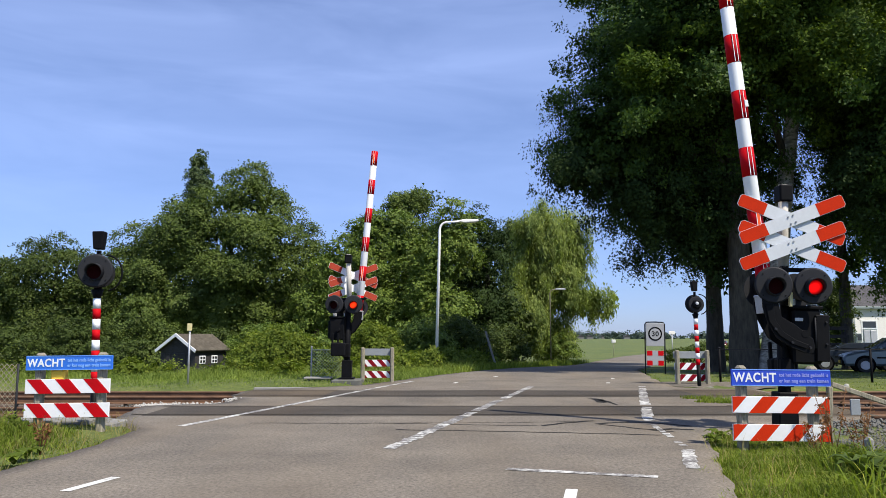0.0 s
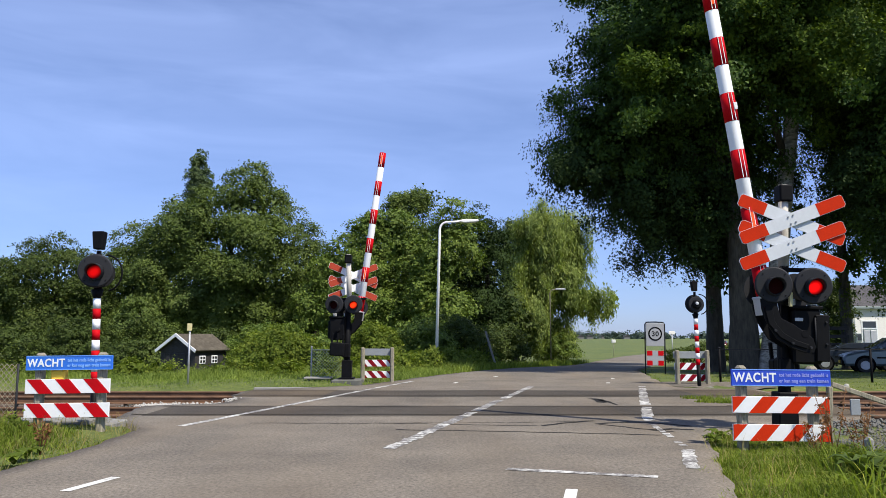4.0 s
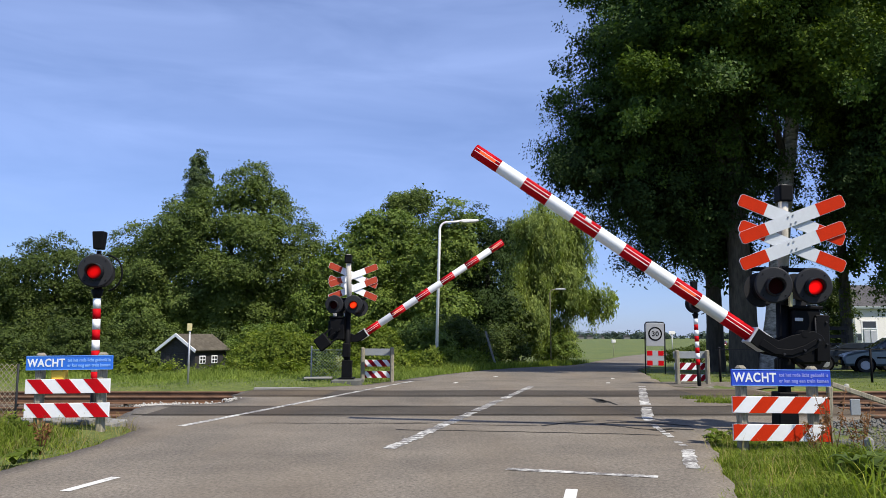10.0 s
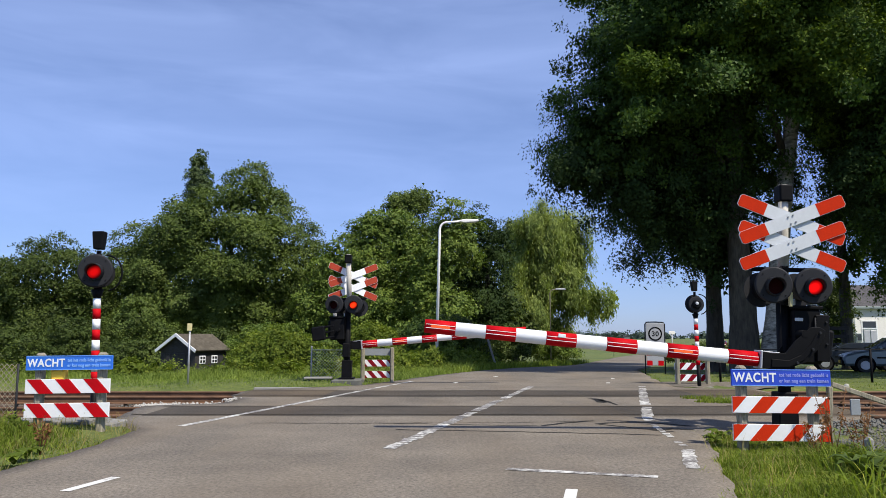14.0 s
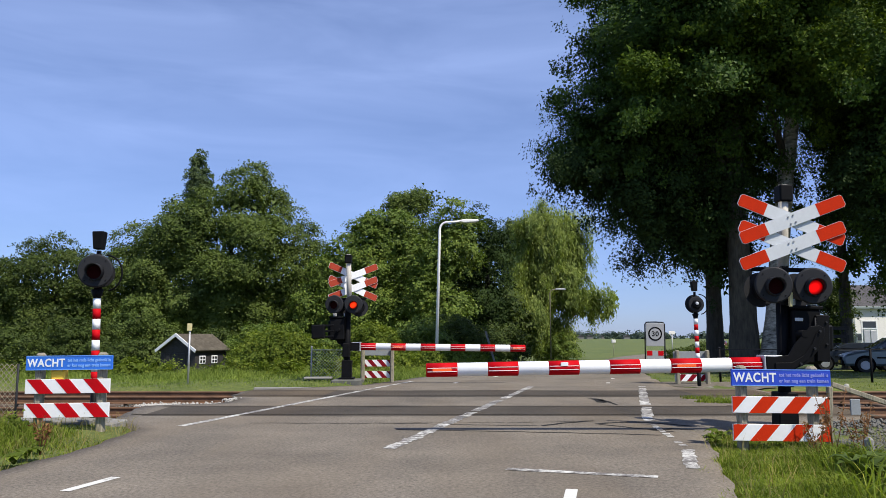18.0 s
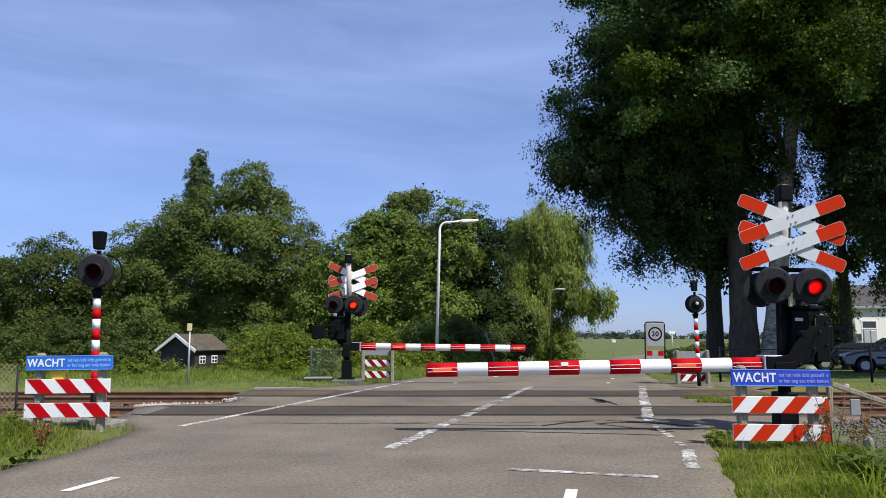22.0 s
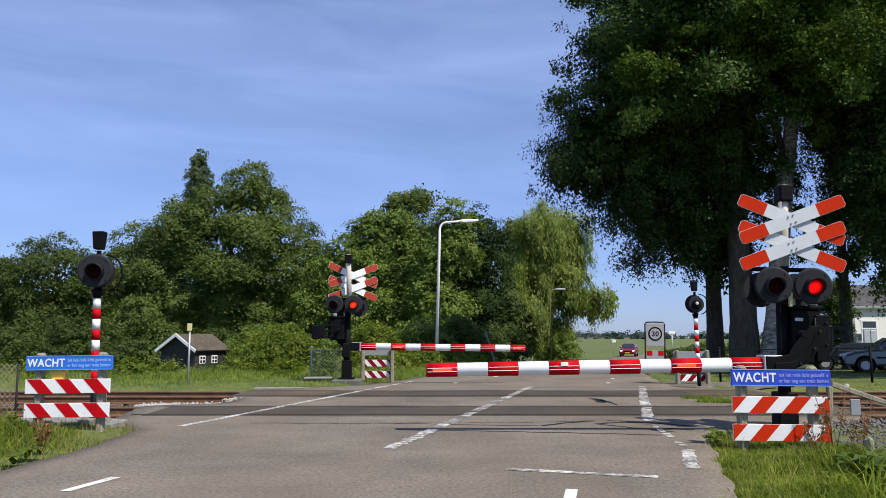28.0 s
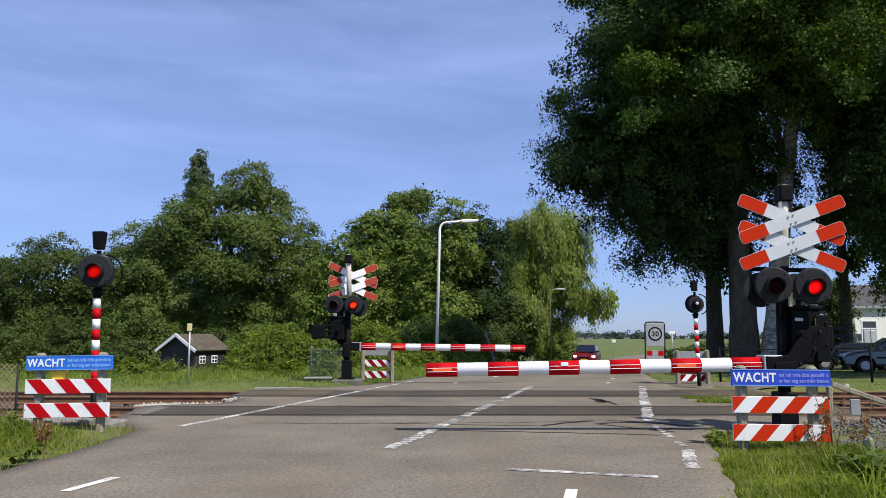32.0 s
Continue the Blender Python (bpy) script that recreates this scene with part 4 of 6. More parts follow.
def single_signal(m, label, flash, yaw, ring):
    """A striped post with one lamp and a bell."""
    s = thing("flashing_signal", m, label, "crossing signal", "flashing signals")
    part("post", cyl(0.052, 0.052, 0.9, (0, 0, -0.3), n=18), "black", s)
    for i in range(8):
        part("post_band", cyl(0.056, 0.056, 0.152, (0, 0, 0.60 + 0.155 * i), n=18), "white" if i % 2 == 1 else "red", s)
    part("collar", cyl(0.05, 0.09, 0.14, (0, 0, 1.83), n=18), "black", s)
    part("neck", cyl(0.06, 0.06, 0.5, (0, 0.02, 1.9), n=16), "black", s)
    lh = lamp_head(s, (0.03 * ring, -0.14, 2.24), yaw, flash)
    part("guard_ring", tube([(ring * (0.10 + 0.24 * math.cos(a)), 0.06, 2.22 + 0.27 * math.sin(a)) for a in [radians(-80 + 10 * k) for k in range(18)]], 0.014, 8), "black", s)
    part("rear_disc", cyl(0.20, 0.215, 0.03, (0.0, 0.14, 2.22), (90, 0, 0), 36, 0.006), "charcoal", s)
    rd = part("rear_housing", cyl(0.10, 0.13, 0.10, (0.0, 0.25, 2.22), (90, 0, 0), 28, 0.02), "black", s)
    # pale glass spot added as the glint on the rear housing
    part("rear_glint", cyl(0.035, 0.05, 0.03, (0.02, 0.28, 2.24), (90, 0, 0), 16, 0.008), "clear", rd, "pale spot standing for the housing's glint")
    part("bell_neck", cyl(0.035, 0.035, 0.14, (0, 0.02, 2.42), n=12), "black", s)
    part("bell", prism([(-0.06, 0), (0.06, 0), (0.092, 0.27), (-0.08, 0.27)], 0.16, (0, 0.02, 2.58), bev=0.01), "black", s, "black funnel-shaped bell")
    part("footing", box(0.7, 0.55, 0.25, (0.05, 0, -0.1), bev=0.02), "concrete", s, "grey concrete slab")
    return s


single_signal(pose(-5.145, 11.2, 0.02, 0, -1.4, 0), "red and white striped post with lamp and bell", "S", 12, 1)
single_signal(pose(6.88, 20.3, -0.06, 0, 1.0, 180), "red and white striped post with lamp facing away", "", 0, -1)


# ---------------------------------------------------------------- WACHT boards
def wait_boards(m, label, back=False, mirror=1, width=1.135, deep=False):
    s = thing("warning_boards", m, label, "warning sign", "warning boards")
    for x in (-0.42, 0.42):
        part("post", box(0.115, 0.12, 1.33, (x, 0.09, 0.305), bev=0.03), "post_wood", s, "weathered wooden post")
    for z in (0.517, 0.195):
        bar_board(width, 0.192, 6 if mirror > 0 else 6, -0.17 * mirror, (0, 0, z), s, False, both=back, paint="orange_red" if deep else "dark_red" if back else "red")
    b = part("sign_panel", box(width + 0.03, 0.025, 0.195, (0.012, -0.005, 0.833), bev=0.004), "sign_back" if back else "blue_deep" if deep else "blue", s, "grey back of a sign panel" if back else "blue enamel sign panel")
    if not back:
        for zz, hh in ((0.925, 0.007), (0.741, 0.007)):
            part("edge_strip", box(width + 0.01, 0.004, hh, (0.012, -0.0195, zz)), "sign_edge", b)
        for text, size, x0, wide, z, paint, bold in (("WACHT", 0.150, -0.50, 0.505, 0.829, "white", 0.0034), ("tot het rode licht gedoofd is", 0.060, -0.015, 0.575, 0.866, "lavender" if deep else "pale", 0.0014), ("er kan nog een trein komen", 0.060, -0.015, 0.575, 0.797, "lavender" if deep else "pale", 0.0014)):
            k = width / 1.135
            t = words(text, size, paint, Matrix(), b, bold=bold)
            spans = [v.co.x for v in t.data.vertices]
            grow = wide * k / (max(spans) - min(spans))
            t.matrix_basis = pose((x0 - 0.05) * k if text == "WACHT" else (x0 + 0.005) * k, -0.0195, z, 90, 0, 0) @ Matrix.Diagonal((grow, 1, 1, 1)) @ Matrix.Translation((-min(spans), 0, 0))
    return s


wait_boards(pose(3.975, 8.95, -0.03, 0, 0.5, -1), "blue sign over red and white boards on wooden posts", mirror=-1, deep=True)
wl_boards = wait_boards(pose(-5.10, 10.3, 0.10, 0, -0.6, 2), "bright blue sign over striped boards on posts")
part("yellow_marker", box(0.19, 0.12, 0.16, (-0.16, 0.09, 0.67), bev=0.02), "yellow", wl_boards, "yellow plastic box")
wait_boards(pose(-1.88, 21.7, 0.02, 0, 0, 180), "weathered boards seen from behind in grass, red stripes in a shaded tone", True, -1, width=0.85)
wait_boards(pose(6.98, 21.2, -0.05, 0, 0, 180), "weathered boards seen from behind beside the signal, red stripes in a shaded tone", True, 1, width=0.95)

slabs = thing("concrete_slabs", pose(-5.62, 11.1, 0.03), "grey concrete paving slabs round the signal post", "paving")
for i in range(3):
    part("slab", box(0.38, 0.75, 0.09, (-0.40 + 0.40 * i, 0.05, 0.03), (0, random.uniform(-1, 1), random.uniform(-2, 2)), 0.012), "concrete", slabs)
part("slab", box(0.35, 0.5, 0.08, (0.62, 0.1, 0.0), (0, 4, 12), 0.012), "concrete", slabs)


# ---------------------------------------------------------------- trees and plants
def leaf_cloud(centres, radii, n_clumps, per, size, spread, droop=0.0, shell=0.55, seed=1, long=1.6, flat=0.0, boughs=12, inner_share=0.2, spray=0.5, fill=1.7, jitter=0.45, plume=0.0, rise=0.35):
    """Leaves as small pointed quads, in clumps spread through the outer part of the given ellipsoids. Returns verts and faces."""
    r = np.random.default_rng(seed)
    centres, radii = np.array(centres, float), np.array(radii, float)
    # boughs: smaller masses round the edge of each form
    vol = radii.prod(1) ** (2 / 3)
    nb = max(len(centres) * 3, int(boughs * vol.sum() / vol.mean()))
    pb = r.choice(len(centres), nb, p=vol / vol.sum())
    db = r.normal(size=(nb, 3))
    db /= np.linalg.norm(db, axis=1)[:, None]
    bc = centres[pb] + db * radii[pb] * r.uniform(0.40, 0.88, (nb, 1))
    br = radii[pb].min(1)[:, None] * r.uniform(0.30, 0.55, (nb, 1)) * np.array([1.15, 1.15, 0.8])
    w = (br[:, 0] ** 2)
    pick = r.choice(nb, n_clumps, p=w / w.sum())
    d = r.normal(size=(n_clumps, 3))
    d /= np.linalg.norm(d, axis=1)[:, None]
    rad = shell + (1.06 - shell) * r.random(n_clumps) ** 0.6
    c = bc[pick] + d * br[pick] * rad[:, None]
    if plume:
        # plumes: leaf sprays that run outwards from the limbs and thin out to their tips
        ax_b = db + np.array([0, 0, rise]) + 0.35 * r.normal(size=(nb, 3))
        ax_b /= np.linalg.norm(ax_b, axis=1)[:, None]
        u = r.random((n_clumps, 1)) ** 0.8
        girth = br[pick][:, :1] * (0.50 - 0.40 * u)
        c = centres[pb[pick]] + db[pick] * radii[pb[pick]] * 0.62 + ax_b[pick] * br[pick][:, :1] * plume * (u - 0.15) + np.clip(r.normal(size=(n_clumps, 3)), -1.7, 1.7) * girth * np.array([1, 1, 0.6])
        d = 0.5 * d + ax_b[pick]
        d /= np.linalg.norm(d, axis=1)[:, None]
    inner = r.random(n_clumps) < inner_share
    pm = pb[pick]
    c = np.where(inner[:, None], centres[pm] + d * radii[pm] * (0.30 + 0.45 * r.random((n_clumps, 1))), c)
    d = d + 0.6 * db[pick]
    d /= np.linalg.norm(d, axis=1)[:, None]
    sp = spread * r.uniform(0.5, 1.5, (n_clumps, 1, 1))
    off = np.clip(r.normal(size=(n_clumps, per, 3)), -1.6, 1.6) * sp * np.array([1, 1, 0.62 + 2.4 * droop])
    t = r.random((n_clumps, per, 1))
    off += d[:, None] * np.clip(r.normal(size=(n_clumps, per, 1)), -1.6, 1.6) * sp * spray
    off[..., 2:] -= droop * t * sp * 3
    p = (c[:, None] + off).reshape(-1, 3)
    n = len(p)
    out = np.repeat(d, per, 0)
    nrm = jitter * r.normal(size=(n, 3)) + 1.2 * out + np.array([0, 0, 0.6 + flat])
    nrm /= np.linalg.norm(nrm, axis=1)[:, None]
    ax = r.normal(size=(n, 3)) - np.array([0, 0, 0.5 + droop * 6])
    ax -= (ax * nrm).sum(1)[:, None] * nrm
    ax /= np.linalg.norm(ax, axis=1)[:, None] + 1e-9
    side = np.cross(nrm, ax)
    s = size * r.uniform(0.6, 1.4, n)[:, None] * np.where(np.repeat(inner, per), fill, 1.0)[:, None]
    w = 1.45 * s / long
    v = np.stack([p - ax * s * 0.5 + side * w * 0.35, p - ax * s * 0.3 - side * w * 0.55, p + ax * s * 0.55 + side * w * 0.1], 1)
    f = np.arange(n * 3).reshape(-1, 3)
    return v.reshape(-1, 3), f


def dome_cloud(centres, radii, bough, density, size, seed=1, depth=0.35, jitter=0.40, ragged=0.0, long=1.5, tuft=0.2, per=14):
    """A dense crown: many rounded boughs set over the forms, each clothed with a thin coat of leaves. Returns verts and faces."""
    r = np.random.default_rng(seed)
    centres, radii = np.array(centres, float), np.array(radii, float)
    pos, nrm_b, rad = [], [], []
    radii = radii * 1.07
    for k, (c, q) in enumerate(zip(centres, radii)):
        area = 4 * math.pi * (((q[0] * q[1]) ** 1.6 + (q[0] * q[2]) ** 1.6 + (q[1] * q[2]) ** 1.6) / 3) ** (1 / 1.6)
        n = max(10, int(area / (bough * bough * 2.6)))
        i = np.arange(n) + 0.5
        zz = 1 - 2 * i / n
        th = math.pi * (1 + 5 ** 0.5) * i + r.uniform(0, 6.28)
        d = np.stack([np.sqrt(1 - zz * zz) * np.cos(th), np.sqrt(1 - zz * zz) * np.sin(th), zz], -1)
        d += r.normal(size=d.shape) * 0.12
        d /= np.linalg.norm(d, axis=1)[:, None]
        b = bough * r.uniform(0.5, 1.3, n)
        reach = 1 - np.minimum(0.75, b / q.min()) * r.uniform(0.25, 1.6, n)
        p = c + d * q * reach[:, None]
        keep = np.ones(n, bool)
        for j, (c2, q2) in enumerate(zip(centres, radii)):
            if j != k:
                keep &= np.linalg.norm((p - c2) / np.maximum(q2 - 0.7 * bough, 0.2), axis=1) > 0.92
        keep &= p[:, 2] > centres[:, 2].min() - radii[:, 2].max()
        pos.append(p[keep])
        nn = d / q
        nrm_b.append((nn / np.linalg.norm(nn, axis=1)[:, None])[keep])
        rad.append(b[keep])
    pos, nrm_b, rad = np.concatenate(pos), np.concatenate(nrm_b), np.concatenate(rad)
    # large leaves deep in the forms, so that no light comes through the crown
    share = (radii[:, 0] * radii[:, 2]) / (radii[:, 0] * radii[:, 2]).sum()
    k0 = int(26 * (radii[:, 0] * radii[:, 2]).sum() * (0.2 / tuft))
    pick = r.choice(len(radii), k0, p=share)
    d0 = r.normal(size=(k0, 3))
    d0 /= np.linalg.norm(d0, axis=1)[:, None]
    p0 = centres[pick] + d0 * radii[pick] * r.uniform(0.45, 0.82, (k0, 1))
    # flat sprays of leaves over the upper and outer side of every bough
    count = np.maximum(4, (density * rad * rad * r.uniform(0.7, 1.3, len(rad))).astype(int))
    own = np.repeat(np.arange(len(rad)), count)
    d = r.normal(size=(len(own), 3)) + 0.9 * nrm_b[own] + np.array([0, 0, 0.25])
    d /= np.linalg.norm(d, axis=1)[:, None]
    ok = d[:, 2] > -0.45
    own, d = own[ok], d[ok]
    n = len(own)
    wave = 1 + 0.20 * np.sin(d[:, 0] * 5 + own) * np.sin(d[:, 2] * 6 + 2.1 * own)
    out = rad[own] * wave * (1 - depth * r.random(n) ** 1.5) * (1 + ragged * np.maximum(0, r.normal(size=n) - 0.8))
    c = pos[own] + d * out[:, None] * np.array([1.1, 1.1, 0.72])
    cn = d + 0.30 * r.normal(size=(n, 3)) + np.array([0, 0, 0.55])
    cn /= np.linalg.norm(cn, axis=1)[:, None]
    m = int(0.12 * n)
    pick = r.integers(0, len(rad), m)
    c_in = pos[pick] - nrm_b[pick] * rad[pick][:, None] * r.uniform(0.2, 1.0, (m, 1)) + r.normal(size=(m, 3)) * rad[pick][:, None] * 0.4
    c, cn = np.concatenate([c, c_in]), np.concatenate([cn, nrm_b[pick]])
    spread = tuft * r.uniform(0.6, 1.4, (n + m, 1, 1))
    spread[n:] *= 1.5
    off = np.clip(r.normal(size=(n + m, per, 3)), -1.7, 1.7) * spread
    off -= 0.62 * (off * cn[:, None]).sum(2, keepdims=True) * cn[:, None]
    p = np.concatenate([(c[:, None] + off).reshape(-1, 3), p0])
    k = len(p)
    s = size * r.uniform(0.65, 1.35, k)[:, None]
    s[n * per:] *= 1.7
    s[-k0:] *= 1.5
    nrm = jitter * r.normal(size=(k, 3)) + np.concatenate([np.repeat(cn, per, 0), d0])
    nrm /= np.linalg.norm(nrm, axis=1)[:, None]
    ax = r.normal(size=(k, 3)) - np.array([0, 0, 0.5])
    ax -= (ax * nrm).sum(1)[:, None] * nrm
    ax /= np.linalg.norm(ax, axis=1)[:, None] + 1e-9
    side = np.cross(nrm, ax)
    w = 1.45 * s / long
    v = np.stack([p - ax * s * 0.5 + side * w * 0.35, p - ax * s * 0.3 - side * w * 0.55, p + ax * s * 0.55 + side * w * 0.1], 1)
    return v.reshape(-1, 3), np.arange(k * 3).reshape(-1, 3)


def trunk(bm, foot, top, r0, seed):
    """A tapered, slightly crooked trunk."""
    r = random.Random(seed)
    foot, top = Vector(foot), Vector(top)
    pts = []
    for i in range(8):
        t = i / 7
        p = foot.lerp(top, t) + Vector((r.uniform(-1, 1), r.uniform(-1, 1), 0)) * r0 * 0.5 * t
        pts.append(p)
    rad = [r0 * (1.35 if i == 0 else 1.08 if i == 1 else 1.0) * (1 - 0.72 * i / 7) for i in range(8)]
    pts.insert(1, foot.lerp(top, 0.03))
    rad.insert(1, r0 * 1.12)
    # finer rings between, then a knobbly, ridged surface
    fine_p, fine_r = [], []
    for i in range(len(pts) - 1):
        for k in range(4):
            fine_p.append(pts[i].lerp(pts[i + 1], k / 4))
            fine_r.append(rad[i] + (rad[i + 1] - rad[i]) * k / 4)
    tube(fine_p + [pts[-1]], fine_r + [rad[-1]], 22, bm)
    for v in bm.verts:
        axis = foot.lerp(top, max(0.0, min(1.0, (v.co.z - foot.z) / (top.z - foot.z))))
        out = Vector((v.co.x - axis.x, v.co.y - axis.y, 0))
        bulge = noise.noise((v.co.x * 1.6 + seed, v.co.y * 1.6, v.co.z * 0.7)) * 0.12 + noise.noise((v.co.x * 6.0, v.co.y * 6.0 + seed, v.co.z * 1.2)) * 0.10
        v.co += out * bulge
    return bm


def limb(foot, top, target, frac, r0):
    a, b = Vector(foot).lerp(Vector(top), frac), Vector(target)
    m1 = a.lerp(b, 0.4) + Vector((0, 0, 0.06 * (b - a).length))
    rr = r0 * (1 - 0.72 * frac) * 0.55
    return tube([a, m1, a.lerp(b, 0.75) + Vector((0, 0, 0.04 * (b - a).length)), b], [rr, rr * 0.7, rr * 0.4, rr * 0.12], 7)


def tree(name, foot, height, r0, blobs, leaf, label, n_clumps, per, size, spread, seed, droop=0.0, shell=0.68, bark="bark", group="", long=1.6, trunk_top=0.8, category="tree", spray=0.5, boughs=12, plume=0.0, lean=0.0, jitter=0.45, inner_share=0.2, rise=0.35, dome=None):
    x, y, z = foot
    ob = thing(name, pose(x, y, z), label, category, group)
    cs = [(b[0] - x, b[1] - y, b[2] - z) for b in blobs]
    rs = [b[3:6] for b in blobs]
    top = (lean, 0, height * trunk_top)
    bm = bmesh.new()
    biggest = max(q[2] for q in rs)
    lim = [(Vector((lean * 0.5, 0, height * 0.4)).lerp(Vector(c), 0.72) + Vector((random.uniform(-0.3, 0.3) * q[0], random.uniform(0.0, 0.4) * q[1], 0.1 * q[2])), random.uniform(0.3, 0.75)) for c, q in zip(cs, rs) if q[2] > 0.45 * biggest for _ in range(2)]
    trunk(bm, (0, 0, -0.4), top, r0, seed)
    part("trunk", bm, bark, ob)
    # limbs of the pale tree take dark bark for the crown's shade
    for target, frac in lim:
        part("branch", limb((0, 0, -0.4), top, target, frac, r0), "bark_dark" if bark == "bark_pale" else bark, ob)
    if dome:
        v, f = dome_cloud(cs, rs, dome["bough"], dome["density"], size, seed, ragged=dome.get("ragged", 0.0), tuft=dome.get("tuft", 0.2))
        raw("crown", v, f, leaf, ob)
        return ob
    v, f = leaf_cloud(cs, rs, n_clumps, per, size, spread, droop, shell, seed, long, spray=spray, boughs=boughs, plume=plume, jitter=jitter, inner_share=inner_share, rise=rise)
    raw("crown", v, f, leaf, ob)
    return ob


# the tall poplars beside the road
POP = dict(group="roadside poplars", spray=0.7, boughs=26, plume=2.3, jitter=0.6, inner_share=0.30)
tree("poplar", (11.35, 28.4, -0.1), 20, 0.52, [(8.2, 25.6, 9.5, 1.5, 0.9, 0.7), (9.4, 28.8, 12.0, 3.7, 3.4, 4.4), (6.6, 28.2, 8.7, 2.0, 2.4, 1.9), (7.8, 29.6, 8.6, 2.4, 1.8, 1.9), (9.8, 29.6, 8.4, 2.4, 1.8, 2.0), (9.3, 29.6, 16.2, 3.2, 2.8, 3.4), (7.4, 28.4, 10.6, 1.9, 2.2, 2.2), (8.6, 29.2, 13.4, 2.1, 2.2, 2.4), (9.6, 26.6, 12.4, 2.2, 1.4, 1.4)], "leaf_shade", "tall poplar with a thick trunk beside the road, shade in its leaf colour", 4700, 40, 0.118, 0.18, 11, 0.12, bark="bark_dark", **POP)
# the first form is an unseen overhang added to shade the boughs below
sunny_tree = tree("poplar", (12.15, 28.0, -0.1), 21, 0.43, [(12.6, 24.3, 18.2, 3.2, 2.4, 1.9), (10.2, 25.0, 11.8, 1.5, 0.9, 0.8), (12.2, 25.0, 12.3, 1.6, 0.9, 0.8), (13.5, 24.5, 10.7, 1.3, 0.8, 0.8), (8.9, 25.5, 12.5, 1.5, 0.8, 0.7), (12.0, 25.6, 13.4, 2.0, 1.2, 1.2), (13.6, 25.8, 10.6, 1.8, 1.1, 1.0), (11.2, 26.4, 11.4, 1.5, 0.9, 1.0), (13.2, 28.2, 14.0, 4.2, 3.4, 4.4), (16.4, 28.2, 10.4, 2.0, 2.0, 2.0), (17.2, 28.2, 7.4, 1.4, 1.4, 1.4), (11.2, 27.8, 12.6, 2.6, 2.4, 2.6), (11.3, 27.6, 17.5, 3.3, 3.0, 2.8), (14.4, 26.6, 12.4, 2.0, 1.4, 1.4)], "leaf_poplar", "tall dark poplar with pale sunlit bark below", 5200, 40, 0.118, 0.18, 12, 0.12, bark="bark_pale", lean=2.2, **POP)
# boughs that reach out into the sun, lit partly by the lighter leaf colour
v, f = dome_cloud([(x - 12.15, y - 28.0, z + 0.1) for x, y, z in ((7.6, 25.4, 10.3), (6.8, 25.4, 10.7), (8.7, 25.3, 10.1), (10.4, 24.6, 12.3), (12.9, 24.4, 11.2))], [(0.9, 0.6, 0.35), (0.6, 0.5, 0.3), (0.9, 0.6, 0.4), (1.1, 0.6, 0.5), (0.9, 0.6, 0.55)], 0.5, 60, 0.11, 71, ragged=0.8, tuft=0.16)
raw("sunlit_bough", v, f, "leaf_poplar", sunny_tree)["label"] = "sunlit boughs in the lighter poplar leaf colour"
low_tree = tree("poplar", (11.1, 30.6, -0.1), 19, 0.35, [(10.3, 31.0, 11.6, 3.0, 2.6, 4.0), (5.9, 28.3, 7.3, 1.4, 1.8, 1.05), (6.1, 30.2, 9.3, 1.5, 1.4, 1.8), (7.6, 28.0, 6.7, 1.8, 1.8, 1.3), (10.1, 29.0, 5.8, 2.0, 1.6, 1.6), (11.0, 28.6, 6.9, 1.4, 1.5, 1.5), (5.1, 28.2, 7.8, 1.2, 1.4, 1.1), (9.4, 28.7, 4.6, 0.8, 0.8, 1.0), (10.5, 28.7, 4.05, 0.8, 0.8, 1.2), (7.9, 27.8, 5.2, 0.8, 0.7, 0.8), (8.4, 29.4, 7.4, 2.6, 2.0, 1.8), (9.6, 31.0, 7.4, 3.2, 2.2, 2.6), (16.2, 28.0, 9.8, 2.2, 2.2, 1.75), (16.4, 27.8, 6.8, 1.8, 1.8, 1.75), (12.5, 30.9, 8.2, 0.9, 0.8, 1.5), (13.9, 30.6, 8.6, 0.9, 0.8, 1.5), (10.9, 30.0, 4.7, 1.2, 0.9, 1.2), (10.0, 29.6, 5.0, 1.1, 0.9, 0.9)], "leaf_deep_shade", "poplar with low hanging boughs, their shade put in the leaf colour", 5400, 52, 0.092, 0.18, 13, 0.22, bark="bark_dark", **{**POP, "plume": 2.4, "inner_share": 0.45, "rise": -0.2})
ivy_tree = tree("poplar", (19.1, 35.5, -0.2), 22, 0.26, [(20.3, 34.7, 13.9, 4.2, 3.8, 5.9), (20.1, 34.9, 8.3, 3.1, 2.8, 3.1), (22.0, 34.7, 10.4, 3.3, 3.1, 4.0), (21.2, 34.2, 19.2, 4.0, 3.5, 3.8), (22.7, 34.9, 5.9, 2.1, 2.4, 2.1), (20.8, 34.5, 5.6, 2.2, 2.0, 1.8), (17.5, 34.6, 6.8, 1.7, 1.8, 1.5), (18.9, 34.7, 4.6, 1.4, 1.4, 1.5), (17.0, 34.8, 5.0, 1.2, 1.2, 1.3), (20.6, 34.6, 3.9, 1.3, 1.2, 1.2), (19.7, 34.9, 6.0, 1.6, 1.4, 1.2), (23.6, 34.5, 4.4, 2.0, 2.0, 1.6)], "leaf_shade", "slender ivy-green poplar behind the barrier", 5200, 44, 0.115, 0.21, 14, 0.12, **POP)
